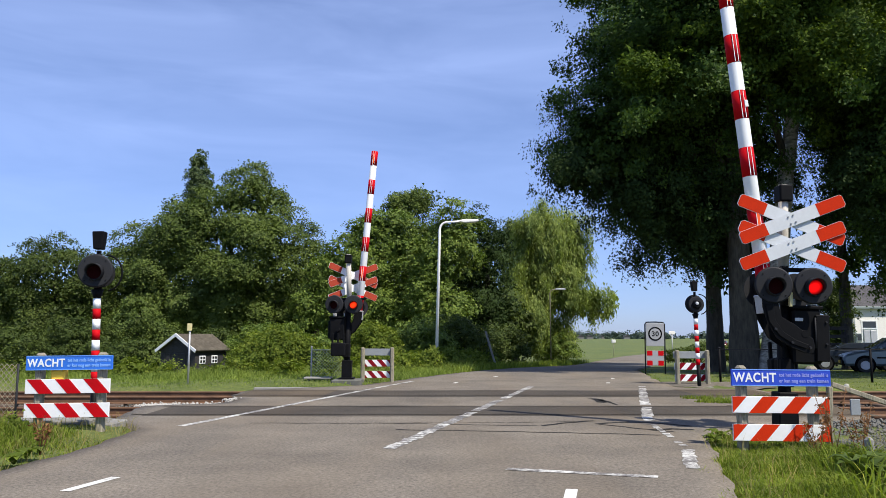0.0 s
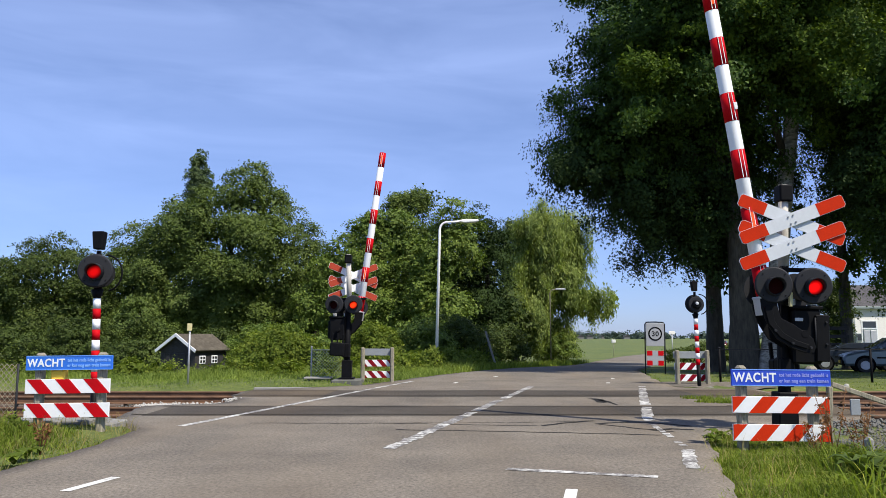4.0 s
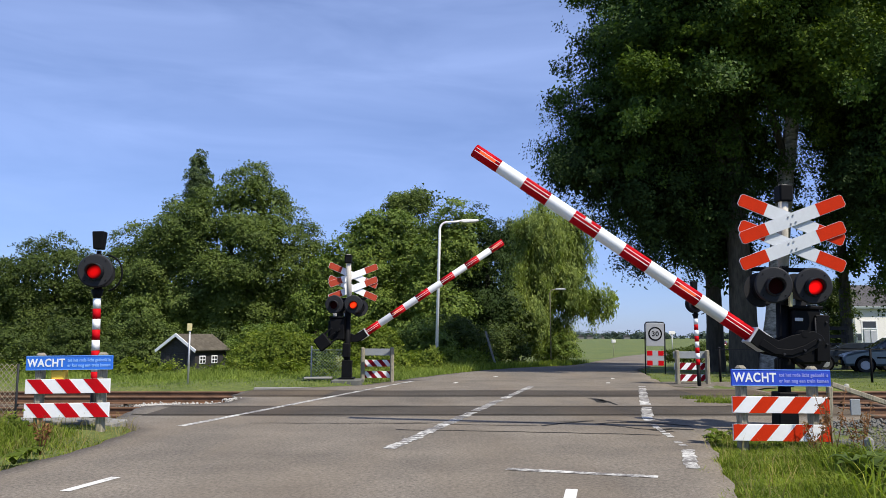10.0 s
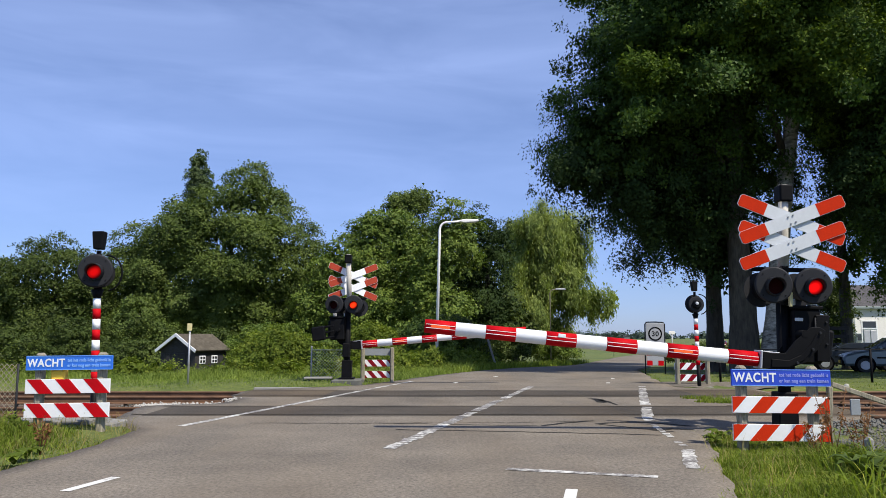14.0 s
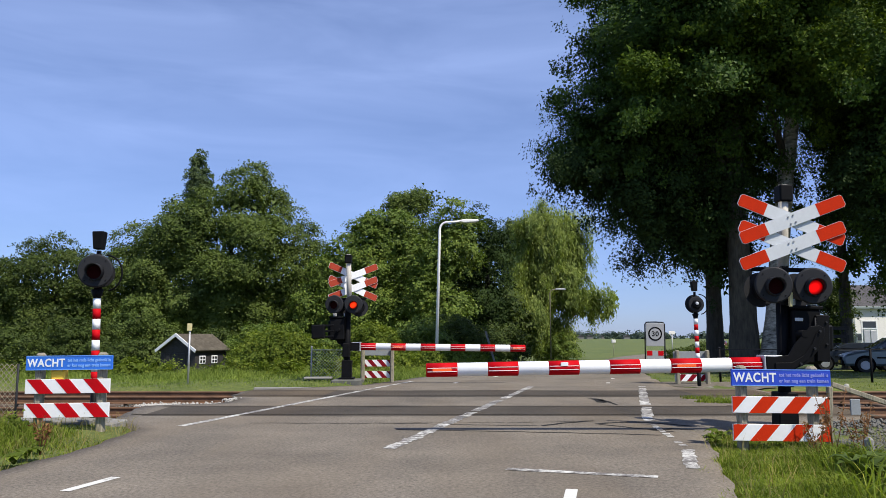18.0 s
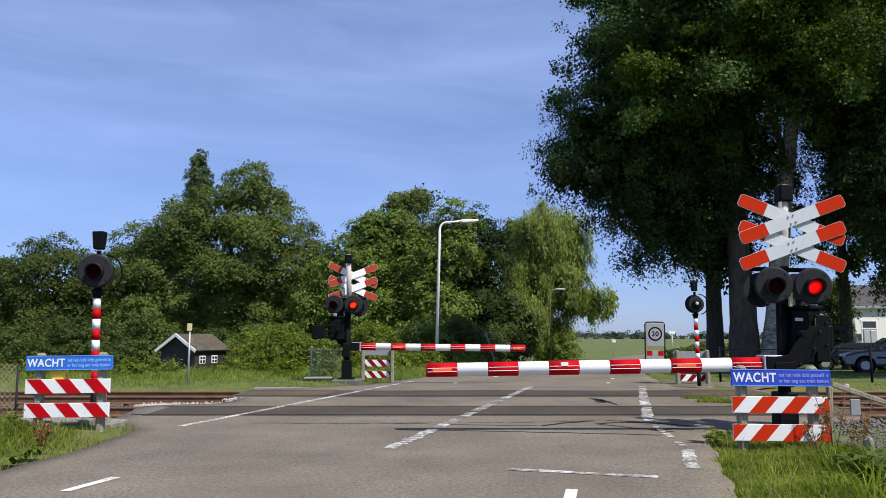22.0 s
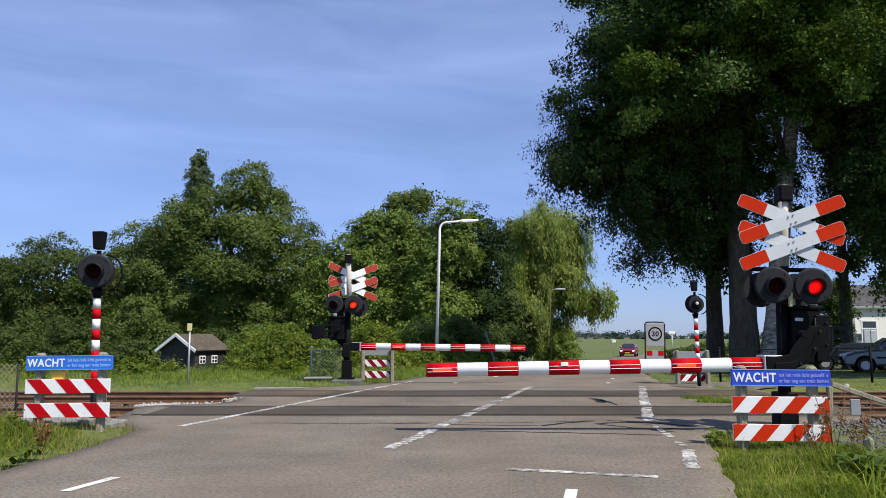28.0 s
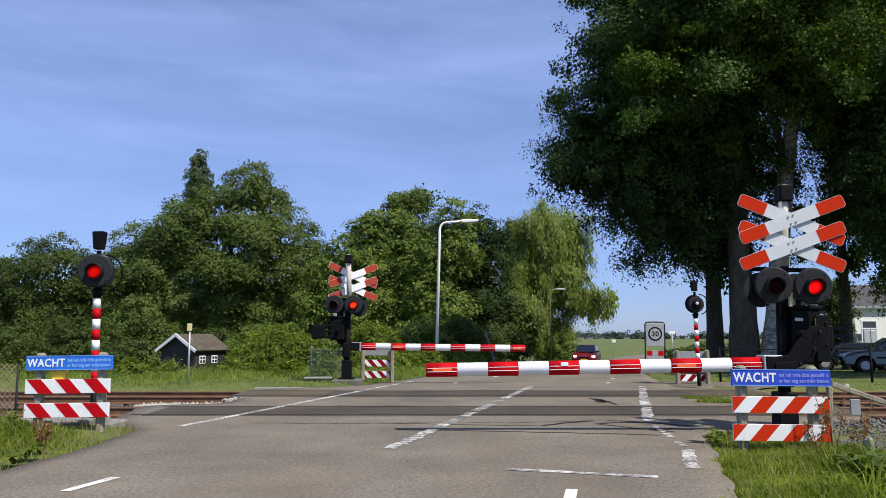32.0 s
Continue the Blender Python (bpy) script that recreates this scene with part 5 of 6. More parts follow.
# its first form, above the view, is added only for its shade
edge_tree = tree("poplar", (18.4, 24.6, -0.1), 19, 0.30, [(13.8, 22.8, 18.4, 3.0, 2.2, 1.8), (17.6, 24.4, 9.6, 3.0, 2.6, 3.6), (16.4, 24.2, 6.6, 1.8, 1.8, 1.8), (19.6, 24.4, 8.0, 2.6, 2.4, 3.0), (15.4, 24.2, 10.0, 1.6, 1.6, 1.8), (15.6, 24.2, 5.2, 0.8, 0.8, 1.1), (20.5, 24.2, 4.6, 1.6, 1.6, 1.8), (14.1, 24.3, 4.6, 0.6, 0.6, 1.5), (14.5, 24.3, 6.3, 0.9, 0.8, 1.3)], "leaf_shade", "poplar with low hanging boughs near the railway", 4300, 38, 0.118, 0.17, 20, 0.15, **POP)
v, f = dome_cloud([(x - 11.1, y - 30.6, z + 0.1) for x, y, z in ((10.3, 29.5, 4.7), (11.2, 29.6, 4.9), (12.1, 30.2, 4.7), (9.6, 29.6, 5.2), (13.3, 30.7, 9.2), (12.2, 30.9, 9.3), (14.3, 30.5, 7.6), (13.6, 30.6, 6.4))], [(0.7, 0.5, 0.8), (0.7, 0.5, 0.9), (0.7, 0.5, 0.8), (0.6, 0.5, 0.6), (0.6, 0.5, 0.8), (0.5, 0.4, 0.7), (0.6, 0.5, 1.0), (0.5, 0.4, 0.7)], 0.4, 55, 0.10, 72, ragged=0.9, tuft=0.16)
raw("low_bough", v, f, "leaf_deep_shade", low_tree)
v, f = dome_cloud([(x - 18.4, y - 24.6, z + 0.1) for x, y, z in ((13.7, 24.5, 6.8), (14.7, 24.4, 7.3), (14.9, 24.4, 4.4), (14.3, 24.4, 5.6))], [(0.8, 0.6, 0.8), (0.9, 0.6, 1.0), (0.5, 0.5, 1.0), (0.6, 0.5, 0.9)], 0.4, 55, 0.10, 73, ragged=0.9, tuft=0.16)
raw("low_bough", v, f, "leaf_deep_shade", edge_tree)
v, f = leaf_cloud([(0, 0, 0.6 + 0.7 * i) for i in range(9)], [(0.24, 0.24, 0.6)] * 9, 420, 24, 0.08, 0.07, seed=52, boughs=5)
raw("ivy", v, f, "leaf_bush", ivy_tree)["label"] = "green ivy climbing the trunk"
# the row goes on beside the far road
for k, (px_, py_) in enumerate(((13.3, 36.5), (15.8, 43.8), (17.6, 49.1), (19.4, 52.6))):
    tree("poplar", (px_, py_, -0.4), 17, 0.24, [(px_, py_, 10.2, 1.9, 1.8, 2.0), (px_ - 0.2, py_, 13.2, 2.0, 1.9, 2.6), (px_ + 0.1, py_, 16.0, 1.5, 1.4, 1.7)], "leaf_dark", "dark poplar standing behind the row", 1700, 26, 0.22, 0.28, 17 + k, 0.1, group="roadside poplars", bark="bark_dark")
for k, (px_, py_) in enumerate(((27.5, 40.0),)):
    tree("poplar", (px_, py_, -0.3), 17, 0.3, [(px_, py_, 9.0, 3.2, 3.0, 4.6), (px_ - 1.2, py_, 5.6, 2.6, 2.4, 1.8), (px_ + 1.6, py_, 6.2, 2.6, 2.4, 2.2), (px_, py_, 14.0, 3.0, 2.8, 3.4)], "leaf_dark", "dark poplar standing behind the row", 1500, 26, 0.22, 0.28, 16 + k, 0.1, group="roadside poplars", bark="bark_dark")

# the wood on the other side of the line
WOOD = [
    ("oak", (-16.0, 55.5, -0.7), [(-14.7, 55, 7.8, 4.5, 3.9, 5.6), (-14.9, 55, 10.2, 3.0, 3.0, 3.5), (-19.0, 55, 7.8, 3.2, 2.8, 3.9), (-21.8, 55, 6.5, 2.7, 2.3, 3.7), (-12.5, 54.6, 5.2, 2.4, 2.2, 3.7), (-16.8, 53.6, 3.4, 6.3, 2.3, 2.9), (-22.2, 54.2, 3.0, 2.9, 2.1, 2.6), (-16.1, 55, 11.8, 1.6, 1.4, 1.4), (-14.0, 55, 11.6, 1.5, 1.4, 1.2), (-17.0, 52.9, 7.2, 1.9, 1.3, 1.6), (-13.4, 51.8, 8.4, 1.8, 1.2, 1.5), (-15.2, 51.6, 5.4, 2.0, 1.2, 1.4), (-11.5, 55, 6.6, 1.4, 1.3, 2.2)], "leaf_green", "broad dark green oak behind the shed", 0.14, 1.2, 46, 0.25, 0.24),
    ("lombardy_poplar", (-19.6, 59, -0.7), [(-19.8, 59, 15.2, 0.45, 0.45, 1.4), (-19.7, 59, 13.9, 0.8, 0.8, 1.7), (-19.5, 59, 12.2, 1.15, 1.1, 2.0)], "leaf_silver", "slim grey-green tree rising above the oak", 0.11, 0.35, 110, 0.3, 0.12),
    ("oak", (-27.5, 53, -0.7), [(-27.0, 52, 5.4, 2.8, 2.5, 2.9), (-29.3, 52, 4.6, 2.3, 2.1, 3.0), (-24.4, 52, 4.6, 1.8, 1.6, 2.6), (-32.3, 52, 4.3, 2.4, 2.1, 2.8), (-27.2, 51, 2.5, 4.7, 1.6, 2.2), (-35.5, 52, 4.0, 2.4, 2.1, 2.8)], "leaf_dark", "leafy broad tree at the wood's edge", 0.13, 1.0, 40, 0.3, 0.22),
    ("alder", (-19.3, 47.4, -0.7), [(-19.1, 47, 1.9, 1.6, 1.3, 1.5), (-19.2, 47, 3.0, 0.8, 0.8, 1.1), (-20.7, 47, 1.4, 1.6, 1.0, 1.3), (-17.6, 47, 1.3, 1.2, 1.0, 1.2)], "leaf_green", "young green tree near the shed", 0.11, 0.5, 60, 0.5, 0.16),
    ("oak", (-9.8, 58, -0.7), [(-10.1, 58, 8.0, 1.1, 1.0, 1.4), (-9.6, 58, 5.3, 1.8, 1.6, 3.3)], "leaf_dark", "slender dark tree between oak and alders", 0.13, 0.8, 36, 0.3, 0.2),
    ("alder", (-5.6, 52.5, -0.6), [(-5.7, 52, 6.3, 2.4, 2.1, 3.3), (-7.3, 52, 5.4, 1.8, 1.6, 3.2), (-3.7, 52, 7.3, 2.0, 1.8, 3.3), (-5.7, 51.2, 2.7, 3.5, 2.0, 2.6), (-5.1, 52, 8.9, 1.1, 0.9, 1.0), (-8.4, 52, 3.2, 1.8, 1.5, 2.8)], "leaf_oak", "leafy olive-green alder in the tree belt", 0.15, 0.85, 32, 0.45, 0.2),
    ("alder", (-2.2, 56.5, -0.5), [(-2.7, 56, 9.9, 1.9, 1.8, 2.2), (-1.8, 56, 7.5, 2.1, 1.9, 3.4), (-3.5, 56, 11.2, 1.0, 0.8, 0.9), (-1.9, 56, 11.4, 0.9, 0.8, 0.9), (-2.0, 55, 4.0, 2.4, 1.8, 3.2)], "leaf_green", "tall dark alder standing above its neighbours", 0.14, 0.85, 32, 0.35, 0.22),
    ("alder", (0.4, 50.5, -0.5), [(0.6, 50, 7.0, 1.7, 1.6, 2.9), (1.2, 50, 8.6, 1.4, 1.3, 1.6), (-0.5, 50, 5.7, 1.7, 1.5, 3.0), (0.0, 49.4, 2.7, 2.2, 1.9, 2.4)], "leaf_oak", "bushy olive-green alder behind the street lamp", 0.15, 0.85, 32, 0.45, 0.2),
    ("alder", (3.3, 54.5, -0.5), [(3.1, 54, 7.5, 2.0, 1.8, 3.0), (2.7, 54, 9.2, 1.4, 1.3, 1.5), (3.0, 54, 3.6, 2.0, 2.0, 2.9)], "leaf_deep_shade", "alder at the belt's end, its shade put in the leaf colour", 0.13, 0.9, 30, 0.35, 0.22),
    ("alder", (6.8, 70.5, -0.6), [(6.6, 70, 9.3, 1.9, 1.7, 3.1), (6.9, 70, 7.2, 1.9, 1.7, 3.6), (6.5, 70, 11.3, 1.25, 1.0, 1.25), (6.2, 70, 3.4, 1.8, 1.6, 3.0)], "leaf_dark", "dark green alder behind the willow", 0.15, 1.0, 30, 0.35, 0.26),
]
for k, (nm, foot, blobs, leaf, label, size, bough, density, ragged, tuft) in enumerate(WOOD):
    top = max(b[2] + b[5] for b in blobs) - foot[2]
    tree(nm, foot, top, 0.30 if nm != "lombardy_poplar" else 0.18, blobs, leaf, label, 0, 0, size, 0, 30 + k, bark="bark_dark", group="trees of the belt", dome=dict(bough=bough, density=density, ragged=ragged, tuft=tuft))
tree("willow", (9.4, 66.0, -0.95), 13.0, 0.30, [(9.6, 65.6, 10.4, 2.9, 2.9, 2.5), (7.9, 65.0, 7.6, 2.2, 2.4, 2.6), (11.2, 65.0, 8.4, 1.5, 2.0, 1.5), (10.0, 64.5, 5.8, 2.3, 2.6, 1.8), (12.8, 65.2, 5.0, 2.1, 2.2, 1.2), (14.5, 65.4, 4.5, 1.4, 1.4, 0.75), (6.9, 63.5, 3.8, 1.9, 2.2, 2.6), (9.4, 65.0, 2.4, 1.6, 2.0, 1.8), (5.8, 63.8, 2.4, 1.2, 1.5, 1.7), (5.9, 64.0, 5.2, 1.2, 1.4, 1.8)], "leaf_willow", "pale yellow-green willow with hanging branches", 3750, 42, 0.27, 0.21, 37, jitter=0.45, plume=2.2, boughs=24, rise=-1.3, inner_share=0.15, droop=0.75, bark="bark_dark", long=3.4, shell=0.45, group="trees of the belt")

for k, (px_, hh) in enumerate(((-38, 6.0), (-33, 6.5), (-28.5, 6.4), (-24, 7.0), (-19.5, 7.4), (-15, 7.4), (-13.0, 7.6), (-10.5, 8.2), (-8.3, 8.0), (-6.2, 8.2), (-2.0, 8.4), (2.2, 8.2), (4.6, 6.4))):
    py_ = 63 + 2.5 * math.sin(k * 2.1)
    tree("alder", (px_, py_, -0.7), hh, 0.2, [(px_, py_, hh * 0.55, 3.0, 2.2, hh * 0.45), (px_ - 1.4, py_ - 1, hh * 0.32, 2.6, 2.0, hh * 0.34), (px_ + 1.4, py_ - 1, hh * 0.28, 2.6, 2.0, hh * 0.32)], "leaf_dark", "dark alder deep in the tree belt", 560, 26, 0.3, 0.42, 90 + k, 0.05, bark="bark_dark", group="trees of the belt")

BUSH = [
    ((-7.0, 33, -0.75), 1.55, 2.3, "leaf_bush"), ((-9.0, 36.6, -0.8), 1.2, 2.3, "leaf_bush"), ((-5.4, 34, -0.75), 1.7, 2.2, "leaf_oak"), ((-3.4, 34, -0.6), 1.5, 2.4, "leaf_bush"),
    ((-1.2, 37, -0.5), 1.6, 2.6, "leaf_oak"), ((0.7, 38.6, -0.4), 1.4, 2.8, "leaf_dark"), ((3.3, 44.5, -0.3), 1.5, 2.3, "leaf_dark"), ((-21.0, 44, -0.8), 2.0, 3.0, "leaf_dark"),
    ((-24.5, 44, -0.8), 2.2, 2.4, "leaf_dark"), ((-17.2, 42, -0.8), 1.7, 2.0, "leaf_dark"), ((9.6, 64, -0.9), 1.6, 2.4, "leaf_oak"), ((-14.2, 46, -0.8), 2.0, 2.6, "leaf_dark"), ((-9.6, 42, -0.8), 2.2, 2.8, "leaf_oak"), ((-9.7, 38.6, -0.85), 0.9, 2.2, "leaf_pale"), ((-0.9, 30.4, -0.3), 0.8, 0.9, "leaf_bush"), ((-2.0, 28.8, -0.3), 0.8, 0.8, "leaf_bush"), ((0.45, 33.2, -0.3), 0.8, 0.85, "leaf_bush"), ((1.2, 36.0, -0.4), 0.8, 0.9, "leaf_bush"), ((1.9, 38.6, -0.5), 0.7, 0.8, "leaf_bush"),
]
for k, (foot, rad, h, leaf) in enumerate(BUSH):
    x, y, z = foot
    blobs = [(x, y, z + h * 0.5, rad, rad * 0.8, h * 0.52), (x - rad * 0.5, y - 0.2, z + h * 0.36, rad * 0.7, rad * 0.6, h * 0.4), (x + rad * 0.55, y - 0.2, z + h * 0.4, rad * 0.65, rad * 0.6, h * 0.42)]
    tree("bush", foot, h, 0.06, blobs, leaf, "leafy green bush at the field's edge", 0, 0, 0.10, 0, 60 + k, group="bushes", bark="bark_dark", category="bush", trunk_top=0.6, dome=dict(bough=0.45, density=75, ragged=0.5, tuft=0.13))


tree("bush", (26.1, 50.0, -0.5), 5.2, 0.08, [(26.1, 50, 1.6, 1.0, 1.0, 2.2), (26.3, 50, 3.4, 0.9, 0.9, 1.7), (25.7, 50, 1.0, 0.8, 0.8, 1.4)], "leaf_dark", "tall dark shrub beside the station house", 0, 0, 0.14, 0, 78, group="bushes", bark="bark_dark", category="bush", trunk_top=0.6, dome=dict(bough=0.5, density=60, ragged=0.4, tuft=0.15))
for k, (hx, hy, hh) in enumerate(((16.9, 53.0, 1.15), (18.3, 53.6, 1.4), (20.2, 54.0, 1.35), (22.2, 54.5, 1.6))):
    blobs = [(hx, hy, -0.55 + hh * 0.5, 1.1, 0.9, hh * 0.5), (hx - 0.6, hy - 0.2, -0.55 + hh * 0.45, 0.8, 0.7, hh * 0.44), (hx + 0.6, hy - 0.1, -0.55 + hh * 0.47, 0.8, 0.7, hh * 0.45)]
    tree("hedge_bush", (hx, hy, -0.6), hh, 0.05, blobs, "leaf_green", "green clipped hedge bush beside the far road", 0, 0, 0.10, 0, 160 + k, group="roadside hedge", bark="bark_dark", category="bush", trunk_top=0.6, dome=dict(bough=0.35, density=90, ragged=0.4, tuft=0.11))


def blades(name, x, y, z, h, w, material, label, lean=0.35, seed=2):
    r = np.random.default_rng(seed)
    n = len(x)
    a = r.uniform(0, 6.28, n)
    d = np.stack([np.cos(a), np.sin(a), np.zeros(n)], -1)
    ld = r.normal(size=(n, 3)) * lean
    ld[:, 2] = 0
    p = np.stack([x, y, z], -1)
    up = np.array([0, 0, 1.0])
    hh = h[:, None]
    ww = w if isinstance(w, float) else w[:, None]
    v = np.stack([p - d * ww, p + d * ww, p + up * hh * 0.6 + ld * hh * 0.35 + d * ww * 0.6, p + up * hh * 0.6 + ld * hh * 0.35 - d * ww * 0.6, p + up * hh * (1 - 0.25 * np.linalg.norm(ld, axis=1)[:, None]) + ld * hh], 1).reshape(-1, 3)
    k = np.arange(n)[:, None] * 5
    f = np.concatenate([k + np.array([[0, 1, 2]]), k + np.array([[0, 2, 3]]), k + np.array([[3, 2, 4]])])
    ob = raw(name, v, f, material)
    return tagged(ob, label, "grass", kind="stuff")


def scatter(n, x0, x1, y0, y1, keep, seed):
    r = np.random.default_rng(seed)
    x, y = r.uniform(x0, x1, n), r.uniform(y0, y1, n)
    ok = keep(x, y)
    return x[ok], y[ok], r


L, R = (lambda y: edge_x(LEFT_EDGE, y)), (lambda y: edge_x(RIGHT_EDGE, y))
x, y, r = scatter(62000, 2.2, 8, 5.2, 10.3, lambda x, y: (x > R(y) - 0.12 - 0.14 * (1 - smooth_step(6.4, 7.6, y)) + 0.10 * np.sin(y * 4)) & ~((x > 4.75 + 0.15 * np.sin(y * 5)) & (y > 8.5)) & ((x - 3.77) ** 2 + (y - 6.8) ** 2 > 0.07) & ~((np.abs(x - 4.72) < 0.55) & (y > 9.75)), 3)
hgt = (0.11 + 0.22 * smooth_step(0.2, 1.7, x - R(y))) * r.uniform(0.4, 1.2, len(x))
hgt *= 1 - 0.50 * smooth_step(7.9, 8.7, y)
hgt *= 0.62 + 0.55 * np.sin(3.1 * x + 1.7 * np.sin(2.3 * y)) * np.sin(2.7 * y + 1.9 * np.sin(1.9 * x)) + 0.25 * np.sin(7.3 * x + 2.0) * np.sin(6.1 * y)
hgt = np.maximum(hgt, 0.07)
blades("verge_grass", x, y, ground_z(x, y) - 0.02, hgt, 0.0065, "blade", "long uncut grass on the verge", 0.62, 4)
x, y, r = scatter(900, 3.0, 6.5, 5.6, 8.6, lambda x, y: (x > R(y) + 0.9) & (y < 7.6), 17)
blades("coarse_grass", x, y, ground_z(x, y) - 0.02, r.uniform(0.3, 0.55, len(x)), 0.011, "blade", "long arching coarse grass on the verge", 0.75, 18)
x, y, r = scatter(32000, -9, -4.0, 5.5, 11.9, lambda x, y: x < L(y) + 0.13 + 0.07 * np.sin(y * 5.3) + 0.05 * np.sin(y * 13.0), 5)
blades("verge_grass", x, y, ground_z(x, y) - 0.02, (0.06 + 0.20 * smooth_step(0.1, 1.4, L(y) - x)) * (1 - 0.8 * smooth_step(9.7, 10.3, y)) * r.uniform(0.4, 1.2, len(x)), 0.007, "blade", "short rough grass along the verge", 0.45, 6)
for sx0, sx1, sy0, sy1, n_, side_ in ((-9, -4.0, 5.5, 11.6, 2600, -1), (2.4, 7.5, 5.4, 10.0, 1700, 1)):
    x, y, r = scatter(n_, sx0, sx1, sy0, sy1, (lambda x, y: x < L(y) + 0.05) if side_ < 0 else (lambda x, y: x > R(y) - 0.05), 25 + side_)
    blades("dry_grass", x, y, ground_z(x, y) - 0.02, r.uniform(0.08, 0.32, len(x)), 0.0035, "straw", "dry straw-coloured stalks among the verge grass", 0.6, 27 + side_)
x, y, r = scatter(76000, -22, 6, 19.6, 32, lambda x, y: x < L(y) - 0.05, 7)
keep_h = 0.12 + 0.42 * smooth_step(21.0, 24, y) * (0.65 + 0.5 * np.sin(x * 0.9 + 1.3 * np.sin(y * 0.7)) * np.sin(y * 1.1 + x * 0.4))
blades("meadow_grass", x, y, ground_z(x, y) - 0.02, keep_h * r.uniform(0.35, 1.0, len(x)), 0.008, "blade_far", "tall meadow grass behind the railway", 0.65, 8)
x, y, r = scatter(30000, -4, 14, 29, 62, lambda x, y: (x < L(y) - 0.05) & (x > L(y) - 5), 9)
blades("roadside_grass", x, y, ground_z(x, y) - 0.02, 0.45 * r.uniform(0.4, 1.2, len(x)), 0.02, "blade", "tall grass beside the far road", 0.4, 10)
x, y, r = scatter(26000, 5.6, 30, 19.6, 36, lambda x, y: (x > R(y) + 0.05) & (((x - 7.5) / 2.0) ** 2 + ((y - 20.9) / 1.5) ** 2 > 1), 11)
blades("lawn_grass", x, y, ground_z(x, y) - 0.02, 0.055 * r.uniform(0.4, 1.2, len(x)), 0.010, "blade", "short green lawn under the trees", 0.4, 12)

x, y, r = scatter(4200, 5.0, 7.4, 14.75, 16.15, lambda x, y: x > 5.25 + 0.3 * np.sin(y * 7), 13)
blades("track_grass", x, y, np.where(x > 5.6, -0.2, -0.02), np.where(x > 5.6, 0.30, 0.10) * r.uniform(0.4, 1.2, len(x)), 0.010, "blade", "bright grass tuft between the tracks", 0.4, 14)

# leafy weeds through the meadow
rw = random.Random(8)
spots = [(rw.uniform(-21, -3.2), rw.uniform(23.5, 32)) for _ in range(70)]
spots = [(a, b, float(ground_z(np.array(a), np.array(b)))) for a, b in spots if a < float(L(b)) - 1.0]
v, f = leaf_cloud([(a, b, c + 0.28) for a, b, c in spots], [(rw.uniform(0.35, 0.9), 0.4, rw.uniform(0.25, 0.5)) for _ in spots], 1500, 26, 0.075, 0.12, seed=41, boughs=3)
tagged(raw("meadow_weeds", v, f, "leaf_bush"), "leafy green weeds standing in the meadow", "weeds", kind="stuff")
spots = [(rw.uniform(-8.2, -5.3), rw.uniform(7.6, 10.2)) for _ in range(26)]
v, f = leaf_cloud([(a, b, 0.14) for a, b in spots], [(rw.uniform(0.15, 0.35), 0.2, rw.uniform(0.12, 0.26)) for _ in spots], 420, 26, 0.035, 0.06, seed=42, boughs=3)
tagged(raw("verge_weeds", v, f, "leaf_bush"), "low leafy weeds among the verge grass", "weeds", kind="stuff")
spots = [(rw.uniform(4.1, 6.2), rw.uniform(6.9, 7.6)) for _ in range(24)]
v, f = leaf_cloud([(a, b, 0.06) for a, b in spots], [(rw.uniform(0.12, 0.28), 0.2, rw.uniform(0.08, 0.18)) for _ in spots], 300, 26, 0.026, 0.06, seed=43, boughs=3)
tagged(raw("verge_weeds", v, f, "leaf_bush"), "dark leafy weeds beside the gravel", "weeds", kind="stuff")

# ---------------------------------------------------------------- street furniture
lamp = thing("street_lamp", pose(-0.28, 31.0, -0.1, 0, 1.4, 0), "slim white street lamp with a curved arm", "street lamp", "street lamps")
arm_pts = [(0, 0, -0.2), (0, 0, 5.85)] + [(0.28 - 0.28 * math.cos(radians(a)), 0, 5.85 + 0.33 * math.sin(radians(a))) for a in range(15, 91, 15)] + [(0.85, 0, 6.24)]
part("pole", tube(arm_pts, [0.07, 0.055] + [0.045] * 6 + [0.04], 14), "pole_white", lamp, "pale painted steel pole")
part("lamp_head", prism([(0.8, 6.21), (1.0, 6.17), (1.5, 6.21), (1.66, 6.28), (1.6, 6.33), (1.1, 6.33), (0.85, 6.29)], 0.24, bev=0.03), "pole_white", lamp)
lamp2 = thing("street_lamp", pose(8.6, 60.0, -0.25), "grey street lamp among the willow branches", "street lamp", "street lamps")
part("pole", tube([(0, 0, -0.2), (0, 0, 5.1), (0.15, 0, 5.3), (0.5, 0, 5.35)], [0.055, 0.04, 0.035, 0.03], 10), "post_wood", lamp2)
part("lamp_head", box(0.8, 0.22, 0.12, (0.85, 0, 5.36), bev=0.03), "alu", lamp2)

arrow = thing("direction_sign", pose(18.6, 61.0, -0.6), "small white direction board beyond the hedge", "road sign")
part("post", cyl(0.04, 0.04, 2.4, (0, 0, -0.2), n=8), "grey_metal", arrow)
part("panel", prism([(-0.24, 0), (0.2, 0), (0.3, 0.13), (0.2, 0.26), (-0.24, 0.26)], 0.05, (0, 0, 2.1), bev=0.01), "pole_white", arrow)
zone = thing("speed_sign", pose(7.74, 27.5, -0.1, 0, 0.8, 0), "grey zone sign reading 30 with striped panel", "road sign")
